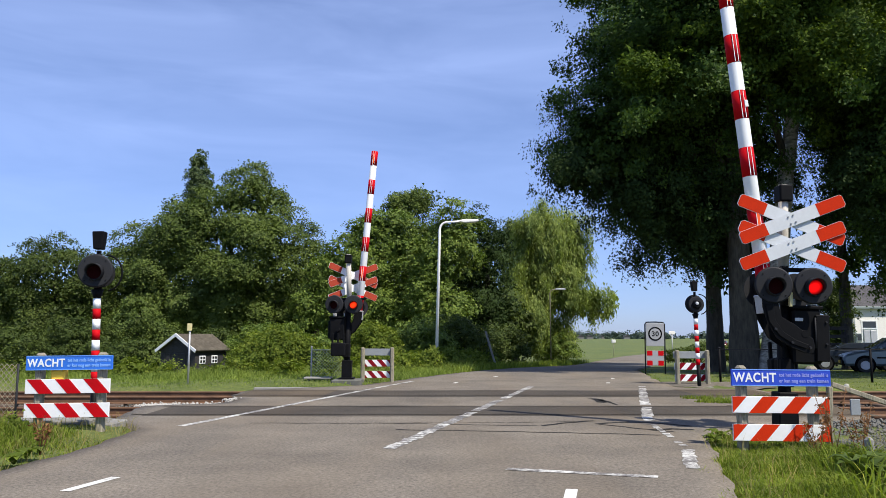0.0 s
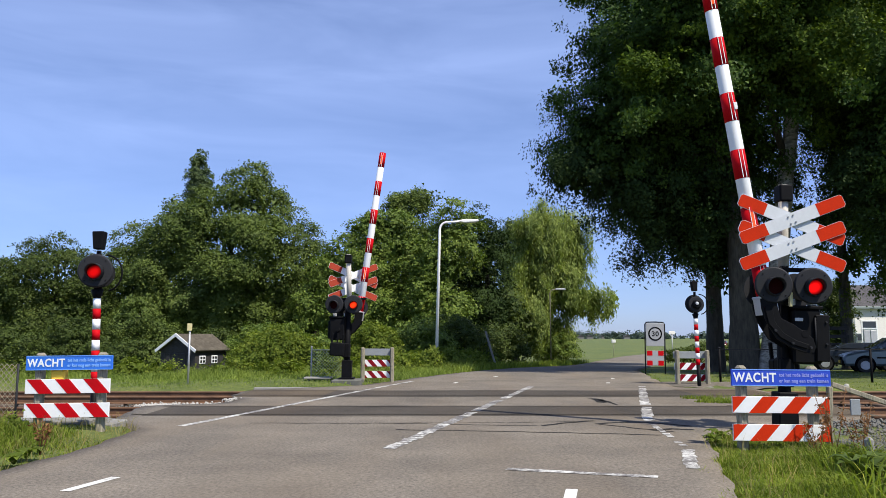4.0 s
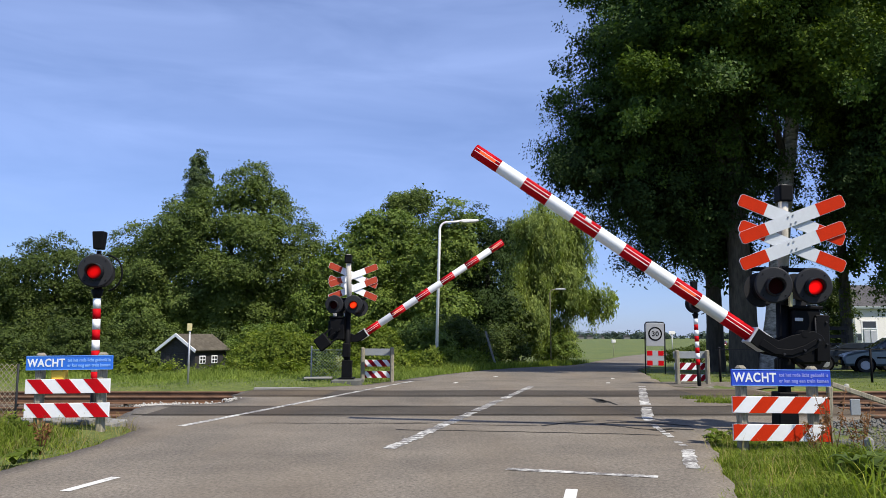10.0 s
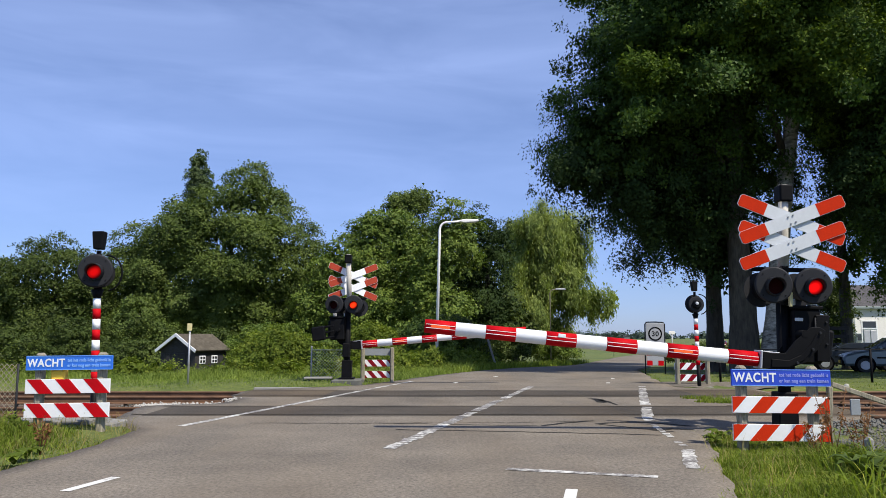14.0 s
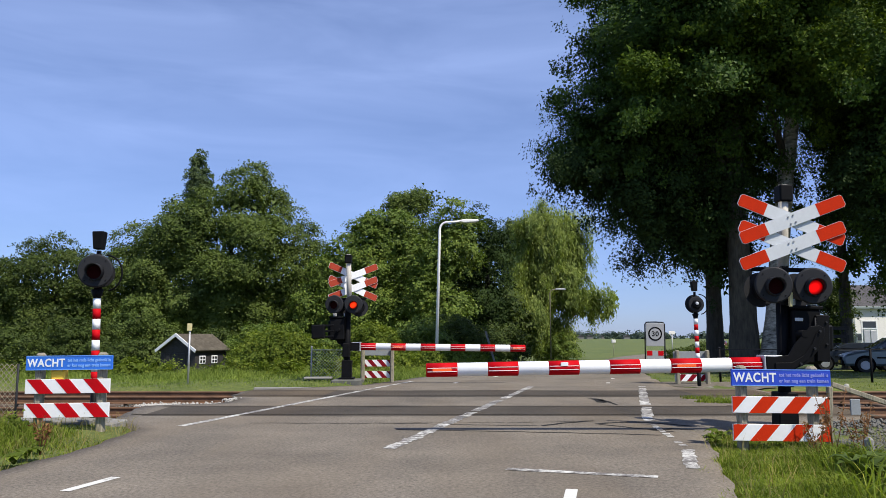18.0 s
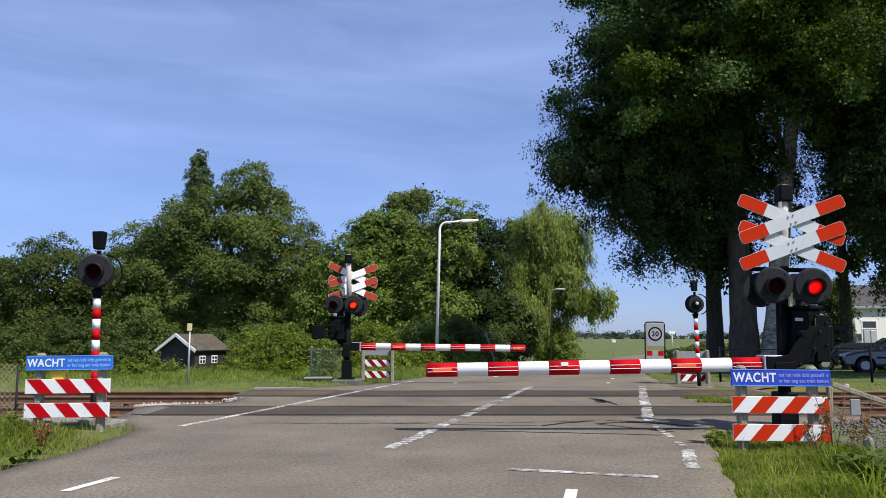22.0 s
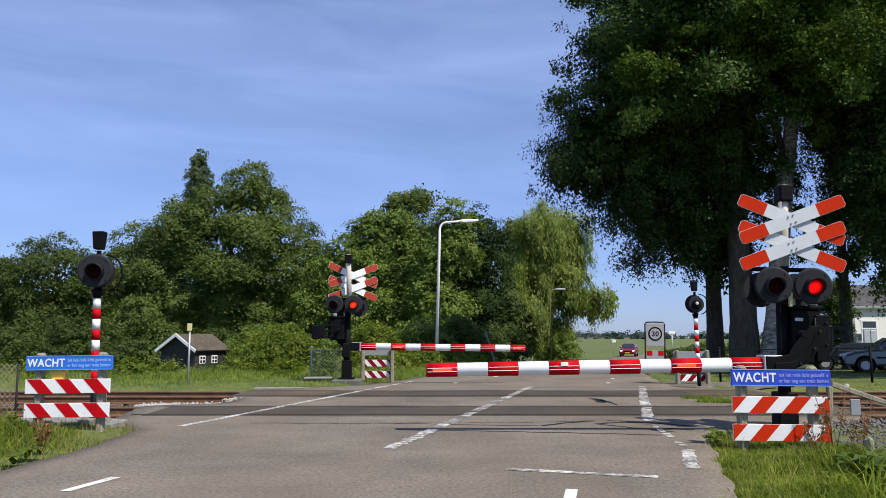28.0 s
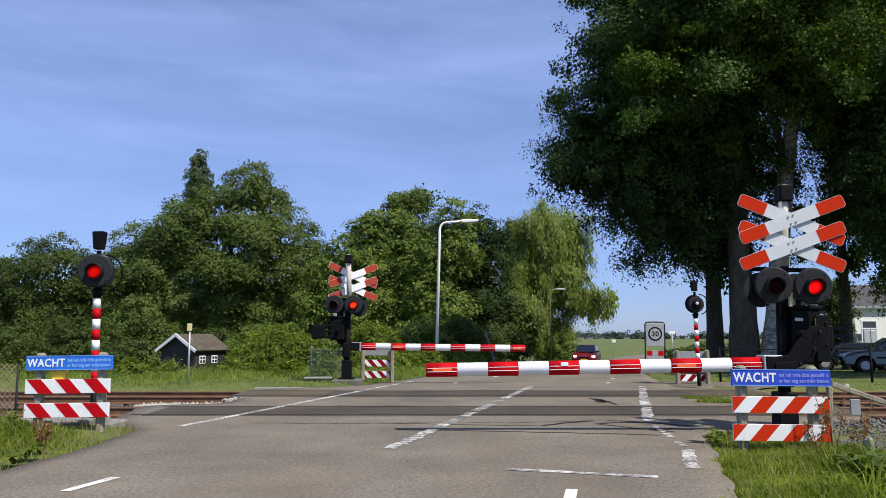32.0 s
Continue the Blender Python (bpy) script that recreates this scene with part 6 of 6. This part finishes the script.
for sx_ in (-0.36, 0.36):
    part("pole", tube([(sx_, 0, -0.2), (sx_, 0, 1.85), (sx_ * 0.86, 0, 1.92), (0, 0, 1.93)], 0.024, 8), "charcoal", zone)
pn = part("panel", box(0.66, 0.03, 0.84, (0, -0.02, 1.47), bev=0.01), "sign_grey", zone, "pale grey zone panel")
ring = cyl(0.255, 0.255, 0.008, (0, -0.036, 1.50), (90, 0, 0), 36)
part("ring", ring, "black", pn)
part("ring_face", cyl(0.20, 0.20, 0.008, (0, -0.041, 1.50), (90, 0, 0), 36), "sign_grey", pn)
words("30", 0.25, "black", pose(0, -0.051, 1.49, 90, 0, 0), pn, align="CENTER", bold=0.006)
sp = part("striped_panel", box(0.62, 0.03, 0.54, (0, 0, 0.62), bev=0.006), "sign_grey", zone)
for i in range(3):
    for j in range(3):
        if (i + j) % 2 == 0 and not (i == 1 and j == 1):
            part("red_square", box(0.2, 0.006, 0.175, (-0.205 + 0.205 * i, -0.017, 0.62 - 0.178 + 0.178 * j)), "red", sp)

gate = thing("wire_fence", pose(-3.70, 21.2, 0.08), "low wire fence with a pale post beside the barrier", "fence")
part("post", cyl(0.022, 0.022, 1.15, (0, 0, -0.2), n=10), "grey_metal", gate)
part("post", cyl(0.022, 0.022, 1.1, (0.95, 0, -0.2), n=10), "grey_metal", gate)
part("rail_bar", tube([(0, 0, 0.84), (0.95, 0, 0.84)], 0.014, 6), "grey_metal", gate)
slab = thing("cable_bench", pose(-3.42, 20.7, 0.05), "low grey plank on short legs beside the track", "bench")
part("plank", box(0.75, 0.32, 0.06, (0, 0, 0.12), bev=0.015), "concrete", slab)
for bx in (-0.26, 0.28):
    part("leg", box(0.06, 0.2, 0.3, (bx, 0, -0.02), bev=0.008), "concrete", slab)
kerb = part("kerb_stone", box(1.5, 0.12, 0.3, (0, 0, -0.1), bev=0.02), "concrete")
kerb.matrix_basis = pose(-4.1, 19.45, -0.05, 0, 0, 3)
tagged(kerb, "pale concrete kerb stone beyond the far track", "kerb")
stake = thing("marker_stake", pose(2.62, 36.5, -0.35, 0, -16, 0), "leaning grey marker stake before the trees", "stake")
part("pole", box(0.10, 0.08, 2.1, (0, 0, 0.95), bev=0.015), "concrete", stake)
stake = thing("marker_stake", pose(-7.2, 33.6, -0.85), "small white topped stake among the bushes", "stake")
part("pole", cyl(0.035, 0.035, 2.0, n=8), "white", stake)
part("plate", box(0.3, 0.03, 0.12, (0.1, 0, 1.95), bev=0.01), "white", stake)


def mesh_wire(parent, x0, x1, z0, z1, y, cell, r_=0.004, metal="grey_metal"):
    bm = bmesh.new()
    k, span = x0 - (z1 - z0), z1 - z0
    while k < x1:
        for s in (1, -1):
            a, b = (k, z0), (k + span, z1)
            if s < 0:
                a, b = (k, z1), (k + span, z0)
            t0, t1 = max(0, (x0 - a[0]) / span), min(1, (x1 - a[0]) / span)
            if t1 > t0:
                p = [(a[0] + (b[0] - a[0]) * t, y, a[1] + (b[1] - a[1]) * t) for t in (t0, t1)]
                tube(p, r_, 4, bm)
        k += cell
    return part("wire_mesh", bm, metal, parent)


mesh_wire(gate, 0, 0.95, 0.05, 0.82, 0, 0.09)
fence = thing("mesh_fence", pose(-6.05, 10.75, 0.05), "rusty diamond wire mesh fence beside the verge", "fence")
part("post", cyl(0.016, 0.016, 1.1, (0, 0, -0.25), n=10), "charcoal", fence)
part("post", cyl(0.025, 0.025, 1.15, (-2.4, 0.5, -0.25), n=10), "black", fence)
mw = mesh_wire(fence, -2.4, 0, 0.0, 0.85, 0, 0.085, 0.005, "post_wood")
mw.matrix_basis = pose(0, 0, 0, 0, 0, -11)

km = thing("distance_post", pose(-6.88, 20.4, -0.05), "thin grey post with small plate in meadow", "post")
part("pole", cyl(0.03, 0.025, 1.95, (0, 0, -0.3), n=10), "grey_metal", km)
part("plate", box(0.13, 0.02, 0.2, (0.0, -0.03, 1.6), bev=0.004), "cream", km)

# a broken fence of grey rails beside the boards
rf = thing("rail_fence", pose(4.62, 9.1, -0.05), "old grey timber fence with sagging rail", "fence")
part("post", box(0.06, 0.07, 0.95, (0.0, 0, 0.27), (0, 3, 0), 0.012), "post_wood", rf)
part("rail_bar", box(1.9, 0.04, 0.06, (0.95, 0.0, 0.46), (0, 19, 0), 0.008), "post_wood", rf)
part("plate", box(0.12, 0.02, 0.19, (0.30, -0.04, 0.50), bev=0.006), "sign_back", rf)
stub = thing("marker_post", pose(4.34, 7.75, -0.05, 0, -3, 0), "short pale concrete marker post in the grass", "post")
part("post", box(0.085, 0.085, 0.65, (0, 0, 0.0), bev=0.03), "concrete", stub)

# ---------------------------------------------------------------- shed and station
shed = thing("shed", pose(-13.16, 39.76, -0.85, 0, 0, -25), "small black tarred shed with white verge boards", "shed")
W2, D2, EAVE, RIDGE = 1.19, 1.12, 1.46, 2.19
part("gable_wall", prism([(-W2, -0.3), (W2, -0.3), (W2, EAVE), (0, RIDGE), (-W2, EAVE)], 2 * D2, bev=0.01), "tarred_wood", shed)
pitch = math.degrees(math.atan2(RIDGE - EAVE, W2))
run = math.hypot(W2, RIDGE - EAVE) + 0.22
for s in (-1, 1):
    cx, cz = s * (W2 + 0.16) / 2, (EAVE + RIDGE) / 2 - 0.03
    part("roof_slope", box(run, 2 * D2 + 0.4, 0.09, (cx, 0, cz + 0.06), (0, s * pitch, 0), 0.02), "thatch", shed, "grey-brown roof slope")
    part("verge_board", box(run + 0.02, 0.05, 0.16, (cx, -D2 - 0.22, cz + 0.04), (0, s * pitch, 0), 0.01), "white", shed, "white painted verge board")
for i in range(7):
    part("board", box(0.29, 0.03, 1.5, (-W2 + 0.16 + 0.345 * i, -D2 - 0.012, 0.55), bev=0.008), "tarred_wood", shed)
for wy in (-0.66, 0.22):
    w = part("window", box(0.06, 0.42, 0.40, (W2 + 0.01, wy, 0.98), bev=0.006), "white", shed, "small white barred window")
    for dx in (-0.095, 0.095):
        for dz in (-0.09, 0.09):
            part("pane", box(0.02, 0.14, 0.13, (W2 + 0.036, wy + dx, 0.98 + dz)), "pane", w)


def weed(at, seed, h, brown, lift=1.0):
    """A clump of upright brown stalks over broad arching leaves."""
    r = random.Random(seed)
    ob = thing("dock_plant", pose(*at), "broad-leaved dock with brown seed stalks" if brown else "broad-leaved green weed in the verge", "plant", "verge weeds")
    for k in range(5 if brown else 0):
        a = r.uniform(0, 6.28)
        tip = Vector((math.cos(a) * h * 0.25, math.sin(a) * h * 0.2, h * r.uniform(0.7, 1.1)))
        part("stalk", tube([(0, 0, -0.05), tip * 0.5 + Vector((0.02, 0, 0)), tip], [0.006, 0.005, 0.003], 5), "dry", ob, "reddish brown seed stalk")
        rr = np.random.default_rng(seed * 10 + k)
        n = 36
        t = rr.uniform(0.45, 1.0, n)[:, None]
        p = np.array(tip)[None] * t + rr.normal(size=(n, 3)) * 0.02
        d1, d2 = rr.normal(size=(n, 3)) * 0.014, rr.normal(size=(n, 3)) * 0.014
        v = np.stack([p - d1, p + d2, p + d1], 1).reshape(-1, 3)
        tagged(raw("seed_head", v, np.arange(n * 3).reshape(-1, 3), "dry", ob), kind="stuff")
    for k in range(9):
        a = 6.28 * k / 9 + r.uniform(-0.3, 0.3)
        ln, wd = h * r.uniform(0.5, 0.8) * (0.5 if brown else 1.0), h * r.uniform(0.10, 0.16) * (0.6 if brown else 1.0)
        bm = bmesh.new()
        d, s = Vector((math.cos(a), math.sin(a), 0)), Vector((-math.sin(a), math.cos(a), 0))
        rows = []
        for i in range(6):
            t = i / 5
            c = d * ln * t * 0.8 + Vector((0, 0, ln * (1.5 * lift * t - 1.15 * t * t)))
            q = wd * math.sin(math.pi * min(1, 0.12 + 0.85 * t)) + 0.002
            rows.append([bm.verts.new(c - s * q + Vector((0, 0, q * 0.3))), bm.verts.new(c), bm.verts.new(c + s * q + Vector((0, 0, q * 0.3)))])
        for p0, p1 in zip(rows, rows[1:]):
            for j in range(2):
                bm.faces.new((p0[j], p0[j + 1], p1[j + 1], p1[j])).smooth = True
        part("leaf", bm, "leaf_bush" if lift == 1.0 else "leaf_green", ob)
    return ob


weed((3.45, 9.75, -0.05), 21, 0.30, False)
weed((3.60, 9.9, -0.05), 22, 0.34, False)
weed((3.38, 9.5, -0.05), 23, 0.24, False)
weed((3.70, 6.75, 0.0), 24, 0.46, False, 1.15)
weed((3.86, 6.85, 0.0), 25, 0.42, False, 1.2)
weed((3.84, 7.05, 0.0), 26, 0.38, False, 1.25)
weed((4.42, 8.65, -0.08), 3, 0.75, True)
weed((4.60, 8.45, -0.08), 4, 0.62, True)
weed((4.15, 8.5, -0.08), 7, 0.5, True)
weed((-5.95, 9.3, 0.0), 8, 0.45, False)
weed((-4.35, 7.76, 0.0), 31, 0.30, False)
weed((-4.53, 8.59, 0.0), 32, 0.34, True)
weed((-4.43, 8.12, 0.0), 33, 0.30, False)
weed((-5.6, 8.9, -0.03), 9, 0.4, False)

house = thing("station_house", pose(32.05, 55.1, -0.5, 0, 0, 3), "white plastered station house with dark tiled roof", "house")
part("wall", box(9.0, 3.4, 4.0, (2.5, 1.7, 2.0), bev=0.02), "plaster", house)
part("plinth", box(9.1, 0.1, 0.5, (2.5, -0.03, 0.25), bev=0.02), "concrete", house, "grey plinth along the wall")
part("gutter", box(9.4, 0.35, 0.20, (2.5, -0.14, 3.92), bev=0.04), "trim_grey", house)
part("roof_slope", prism([(-2.0, 0), (2.0, 0), (0, 1.7)], 9.6, (2.5, 1.7, 4.02), (0, 0, 90), 0.02), "roof", house)
part("door_frame", box(1.25, 0.06, 2.55, (-0.75, 0.0, 1.75), bev=0.01), "white", house)
d = part("door", box(1.05, 0.08, 1.85, (-0.75, -0.02, 1.45), bev=0.01), "trim_grey", house, "grey panelled double door")
part("transom", box(1.0, 0.03, 0.45, (-0.75, -0.04, 2.70), bev=0.01), "pane", house)
for s in (-0.26, 0.26):
    part("door_leaf", box(0.46, 0.04, 1.75, (-0.75 + s, -0.07, 1.42), bev=0.02), "alu", d)
nb_ = part("notice_box", box(0.42, 0.1, 0.62, (-1.62, -0.08, 1.75), bev=0.02), "trim_grey", house)
part("notice", box(0.30, 0.01, 0.45, (-1.62, -0.135, 1.77), bev=0.004), "pane", nb_)
part("downpipe", cyl(0.045, 0.045, 3.8, (-1.9, -0.09, 0.05), n=10), "trim_grey", house)

plank = thing("plank_fence", pose(18.15, 34.75, -0.12), "dark plank fence before the station", "fence")
for i in range(3):
    part("plank", box(1.5, 0.04, 0.16, (-0.1, 0, 1.05 + 0.38 * i), bev=0.01), "tarred_wood", plank)
for px_ in (-0.75, 0.55):
    part("post", box(0.10, 0.10, 2.2, (px_, 0.08, 0.9), bev=0.01), "tarred_wood", plank)

pipe = thing("pipe_fence", pose(8.15, 22.2, -0.05), "thin dark pipe fence along the lawn", "fence")
for i in range(4):
    part("post", cyl(0.035, 0.035, 1.2, (4.45 * i, 0, -0.2), n=8), "black", pipe)
    part("post_cap", cyl(0.042, 0.030, 0.03, (4.45 * i, 0, 1.0), n=8), "charcoal", pipe)
part("rail_bar", tube([(-0.1, 0, 0.97), (13.6, 0, 0.97)], 0.016, 6), "charcoal", pipe)
bm = cyl(0.09, 0.05, 0.10, n=7, bev=0.02)
pebble = part("stone", bm, "pale_stone")
pebble.matrix_basis = pose(10.82, 20.3, -0.06, 8, 5, 30)
tagged(pebble, "single pale stone lying on the lawn", "stone")


# ---------------------------------------------------------------- cars
def car(m, label, paint, lit=False, roof=1.0):
    """A small hatchback, nose to -x: body from lofted side sections, glasshouse, wheels and lamps."""
    s = thing("car", m, label, "car", "cars")
    side = [(-2.0, 0.28), (-2.02, 0.55), (-1.95, 0.70), (-1.55, 0.82), (-1.05, 0.92), (1.75, 0.98), (1.95, 0.92), (2.0, 0.55), (1.95, 0.28)]
    part("body", prism(side, 1.72, bev=0.10), paint, s)
    up = lambda pts: [(a, 0.92 + (z - 0.92) * roof if z > 0.92 else z) for a, z in pts]
    top = up([(-1.10, 0.90), (-0.35, 1.36), (0.0, 1.43), (1.0, 1.43), (1.45, 1.34), (1.85, 0.95)])
    cab = prism(top, 1.44, bev=0.09)
    for v in cab.verts:
        v.co.y *= 1.0 - 0.16 * max(0.0, (v.co.z - 0.92) / 0.5)
    part("roof", cab, paint, s)
    part("windscreen", prism(up([(-1.02, 0.955), (-0.36, 1.375), (-0.33, 1.36), (-0.95, 0.94)]), 1.18, (-0.035, 0, 0.0)), "pane", s)
    part("rear_window", prism(up([(1.50, 1.34), (1.80, 1.0), (1.77, 0.99), (1.46, 1.33)]), 1.12, (0.035, 0, 0.0)), "pane", s)
    for q in (-1, 1):
        part("side_window", prism(up([(-0.80, 0.99), (-0.28, 1.33), (0.28, 1.38), (0.28, 0.99)]), 0.02), "pane", s).matrix_basis = pose(0, q * 0.714, 0.98, q * 13.4) @ Matrix.Translation((0, 0, -0.98))
        part("side_window", prism(up([(0.36, 0.99), (0.36, 1.38), (1.0, 1.37), (1.42, 1.28), (1.60, 1.0)]), 0.02), "pane", s).matrix_basis = pose(0, q * 0.714, 0.98, q * 13.4) @ Matrix.Translation((0, 0, -0.98))
        part("mirror", box(0.12, 0.18, 0.12, (-0.70, q * 0.86, 0.98), bev=0.03), paint, s)
        part("headlamp", box(0.14, 0.26, 0.12, (-1.945, q * 0.64, 0.63), (0, 20, 0), 0.03), "headlight" if lit else "clear", s)
        part("tail_lamp", box(0.06, 0.2, 0.3, (1.955, q * 0.68, 0.78), bev=0.02), "red", s)
        part("door_strip", box(1.9, 0.02, 0.06, (0.1, q * 0.862, 0.60), bev=0.005), "black", s)
        for wx in (-1.25, 1.22):
            w = part("wheel", cyl(0.30, 0.30, 0.19, (wx, q * 0.775 + 0.095, 0.30), (90, 0, 0), 24, 0.02), "tyre", s)
            part("rim", cyl(0.19, 0.17, 0.02, (wx, q * 0.775 + q * 0.09 + 0.01, 0.30), (90, 0, 0), 16, 0.004), "alu", w)
    # flat near-black discs in place of recessed wheel wells
    for q in (-1, 1):
        for wx in (-1.25, 1.22):
            part("wheel_arch", cyl(0.37, 0.37, 0.03, (wx, q * 0.85 + 0.015, 0.32), (90, 0, 0), 24), "soot", s)
    part("bumper", box(0.14, 1.6, 0.24, (-1.99, 0, 0.40), bev=0.05), paint if lit else "black", s)
    part("grille", box(0.05, 0.7, 0.12, (-2.04, 0, 0.56), bev=0.01), "black", s)
    part("number_plate", box(0.02, 0.5, 0.11, (-2.07, 0, 0.42), bev=0.004), "yellow", s)
    return s


car(pose(18.05, 29.9, -0.12, 0, 0, -22), "silver-blue hatchback parked on the station yard", "car_silver")
car(pose(18.2, 33.3, -0.16, 0, 0, -22), "low dark blue car parked behind the silver one", "car_dark", roof=0.55)
moving_car = car(pose(14.6, 56.5, -0.2, 0, 0, 60), "dark red hatchback approaching with lit headlamps", "car_red", True)

# ---------------------------------------------------------------- distance
rng = np.random.default_rng(21)
n = 700
fx = rng.uniform(-900, 1300, n)
blob = [(a, 900 + rng.uniform(-60, 60), 2.0) for a in fx]
rad = [(rng.uniform(6, 16), 6, rng.uniform(3.0, 7.5)) for _ in fx]
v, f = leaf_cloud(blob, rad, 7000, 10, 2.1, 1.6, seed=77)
far = raw("far_woods", v, f, "far_haze_green")
tagged(far, "dark line of distant trees, haze put in the leaf colour", "trees", kind="stuff")
for k, (hx, hy) in enumerate(((150, 820), (168, 860), (205, 840), (190, 900), (238, 860))):
    h = thing("far_house", pose(hx, hy, -0.9), "tiny pale house on the horizon", "house", "far houses")
    part("wall", box(7, 7, 2.2, (0, 0, 1.1)), "concrete", h)
    part("roof_slope", prism([(-4.1, 0), (4.1, 0), (0, 2.4)], 7.6, (0, 0, 2.2)), "roof", h)
post = thing("white_marker", pose(17.7, 78, -0.75), "small white marker post in the field", "marker")
part("pole", cyl(0.03, 0.03, 1.5, n=10), "post_wood", post)
part("head", box(0.42, 0.2, 0.34, (0, 0, 1.6), bev=0.05), "white", post)


# ---------------------------------------------------------------- what moves
def lens_rows(on, base=LENS_AT, tumble=False):
    """Turns a lens between its lit and its dark face in a tenth of a second; on(t) tells the state."""
    rows, at, t = [], None, 0.0

    def turned(a):
        return pose(*base, a, 0, 0) if tumble else pose(*base, 0, 0, a)

    for i in range(0, 961):
        t = i / 30
        now = on(t)
        if at is None or i == 960:
            at = now if at is None else at
            rows.append((t, turned(0 if at else 180)))
        elif now != at:
            a0, a1 = (180, 0) if now else (0, 180)
            prev = (i - 1) / 30
            if prev > rows[-1][0] + 1e-6:
                rows.append((prev, turned(a0)))
            for j in (1, 2):
                tt = (i - 1 + j * 0.999) / 30
                rows.append((round(tt * 30) / 30, turned(a0 + (a1 - a0) * j / 3)))
            rows.append(((i + 2) / 30, turned(a1)))
            at = now
    rows = [q for k, q in enumerate(rows) if k == len(rows) - 1 or q[0] < rows[k + 1][0] - 1e-6]
    return [q for q in rows if q[0] <= 32.0]


NEAR_BOOM = [(0.0, 86.0), (3.4, 86.0), (3.8, 84.6), (4.3, 80.9), (5.5, 71.2), (6.0, 67.2), (7.0, 59.2), (8.0, 50.9), (9.0, 42.9), (10.0, 35.4), (11.0, 28.0), (12.0, 20.7), (13.0, 13.4), (13.5, 9.9), (14.0, 6.6), (14.5, 4.0), (15.0, 1.9), (15.5, 0.7), (16.0, 0.1), (16.5, -0.1), (32.0, -0.1)]
BOOM = [(0.0, 85.9), (3.4, 85.9), (3.8, 84.7), (4.3, 80.7), (5.5, 70.8), (6.0, 66.7), (7.0, 58.8), (8.0, 50.6), (9.0, 42.2), (10.0, 34.5), (11.0, 26.8), (12.0, 19.2), (13.0, 12.3), (13.5, 9.2), (14.0, 5.9), (14.5, 3.2), (15.0, 1.4), (15.5, 0.5), (16.0, 0.2), (16.5, 0.3), (32.0, 0.3)]
DRIVE = [(0.0, 58.5, 157.0, 28), (18.0, 58.0, 156.0, 28), (21.0, 50.0, 140.0, 27), (23.5, 38.6, 119.0, 26), (25.5, 30.3, 102.5, 25), (27.5, 22.6, 87.0, 21), (28.1, 20.3, 83.0, 19.5), (28.7, 17.9, 78.0, 19), (29.3, 16.0, 73.0, 18.5), (29.9, 14.3, 68.5, 18), (30.5, 13.0, 64.0, 17.5), (31.1, 11.9, 60.0, 17), (32.0, 10.4, 54.5, 16)]


def motions():
    def pair_left(t):
        return ((t - 0.13) / 0.6674) % 1 < 0.60

    def single(t):
        near = round(t)
        t = near if abs(t - near) < 0.11 else t
        return ((t - 0.06) / 0.6512) % 1 < 0.53

    rows_l, rows_r, rows_s = lens_rows(pair_left), lens_rows(lambda t: not pair_left(t)), lens_rows(single)
    for lens, beat in FLASH:
        if beat:
            walk(lens, {"L": rows_l, "R": rows_r, "S": rows_s}[beat])
        else:
            lens.rotation_euler = (0, 0, math.pi)
    for lamp_, i in BOOM_FLASH:
        walk(lamp_, lens_rows(lambda t, i=i: (((t - 0.18) / 0.6674) % 1 < 0.55) == (i == 6), lamp_.location.copy(), True))
    for boom, pivot, rest, table in ((near_boom, (0.2925, 0, 1.3325), 2.4, NEAR_BOOM), (far_boom, (0.3725, 0, 1.36), 0.9, BOOM)):
        walk(boom, [(t, pose(*pivot, 0, a - rest, 0)) for t, a in table])
    # a light breeze: the crowns rock a little about the foot of their trees
    for k, tr in enumerate(o for o in scene.objects if o.parent is None and o.name.split(".")[0] in ("poplar", "willow", "lombardy_poplar", "oak", "alder")):
        crown = [c for c in tr.children if c.name.startswith("crown")][0]
        rows = []
        for i in range(33):
            t = float(i)
            rows.append((t, pose(0, 0, 0, 0.07 * math.sin(1.9 * t + k), 0.11 * math.sin(2.3 * t + 1.7 * k) * (0.6 + 0.4 * math.sin(0.4 * t + k)), 0)))
        walk(crown, rows)
    walk(moving_car, [(t, pose(x, y, float(road_z(y)), 0, 0, 90 - h)) for t, x, y, h in DRIVE])


motions()
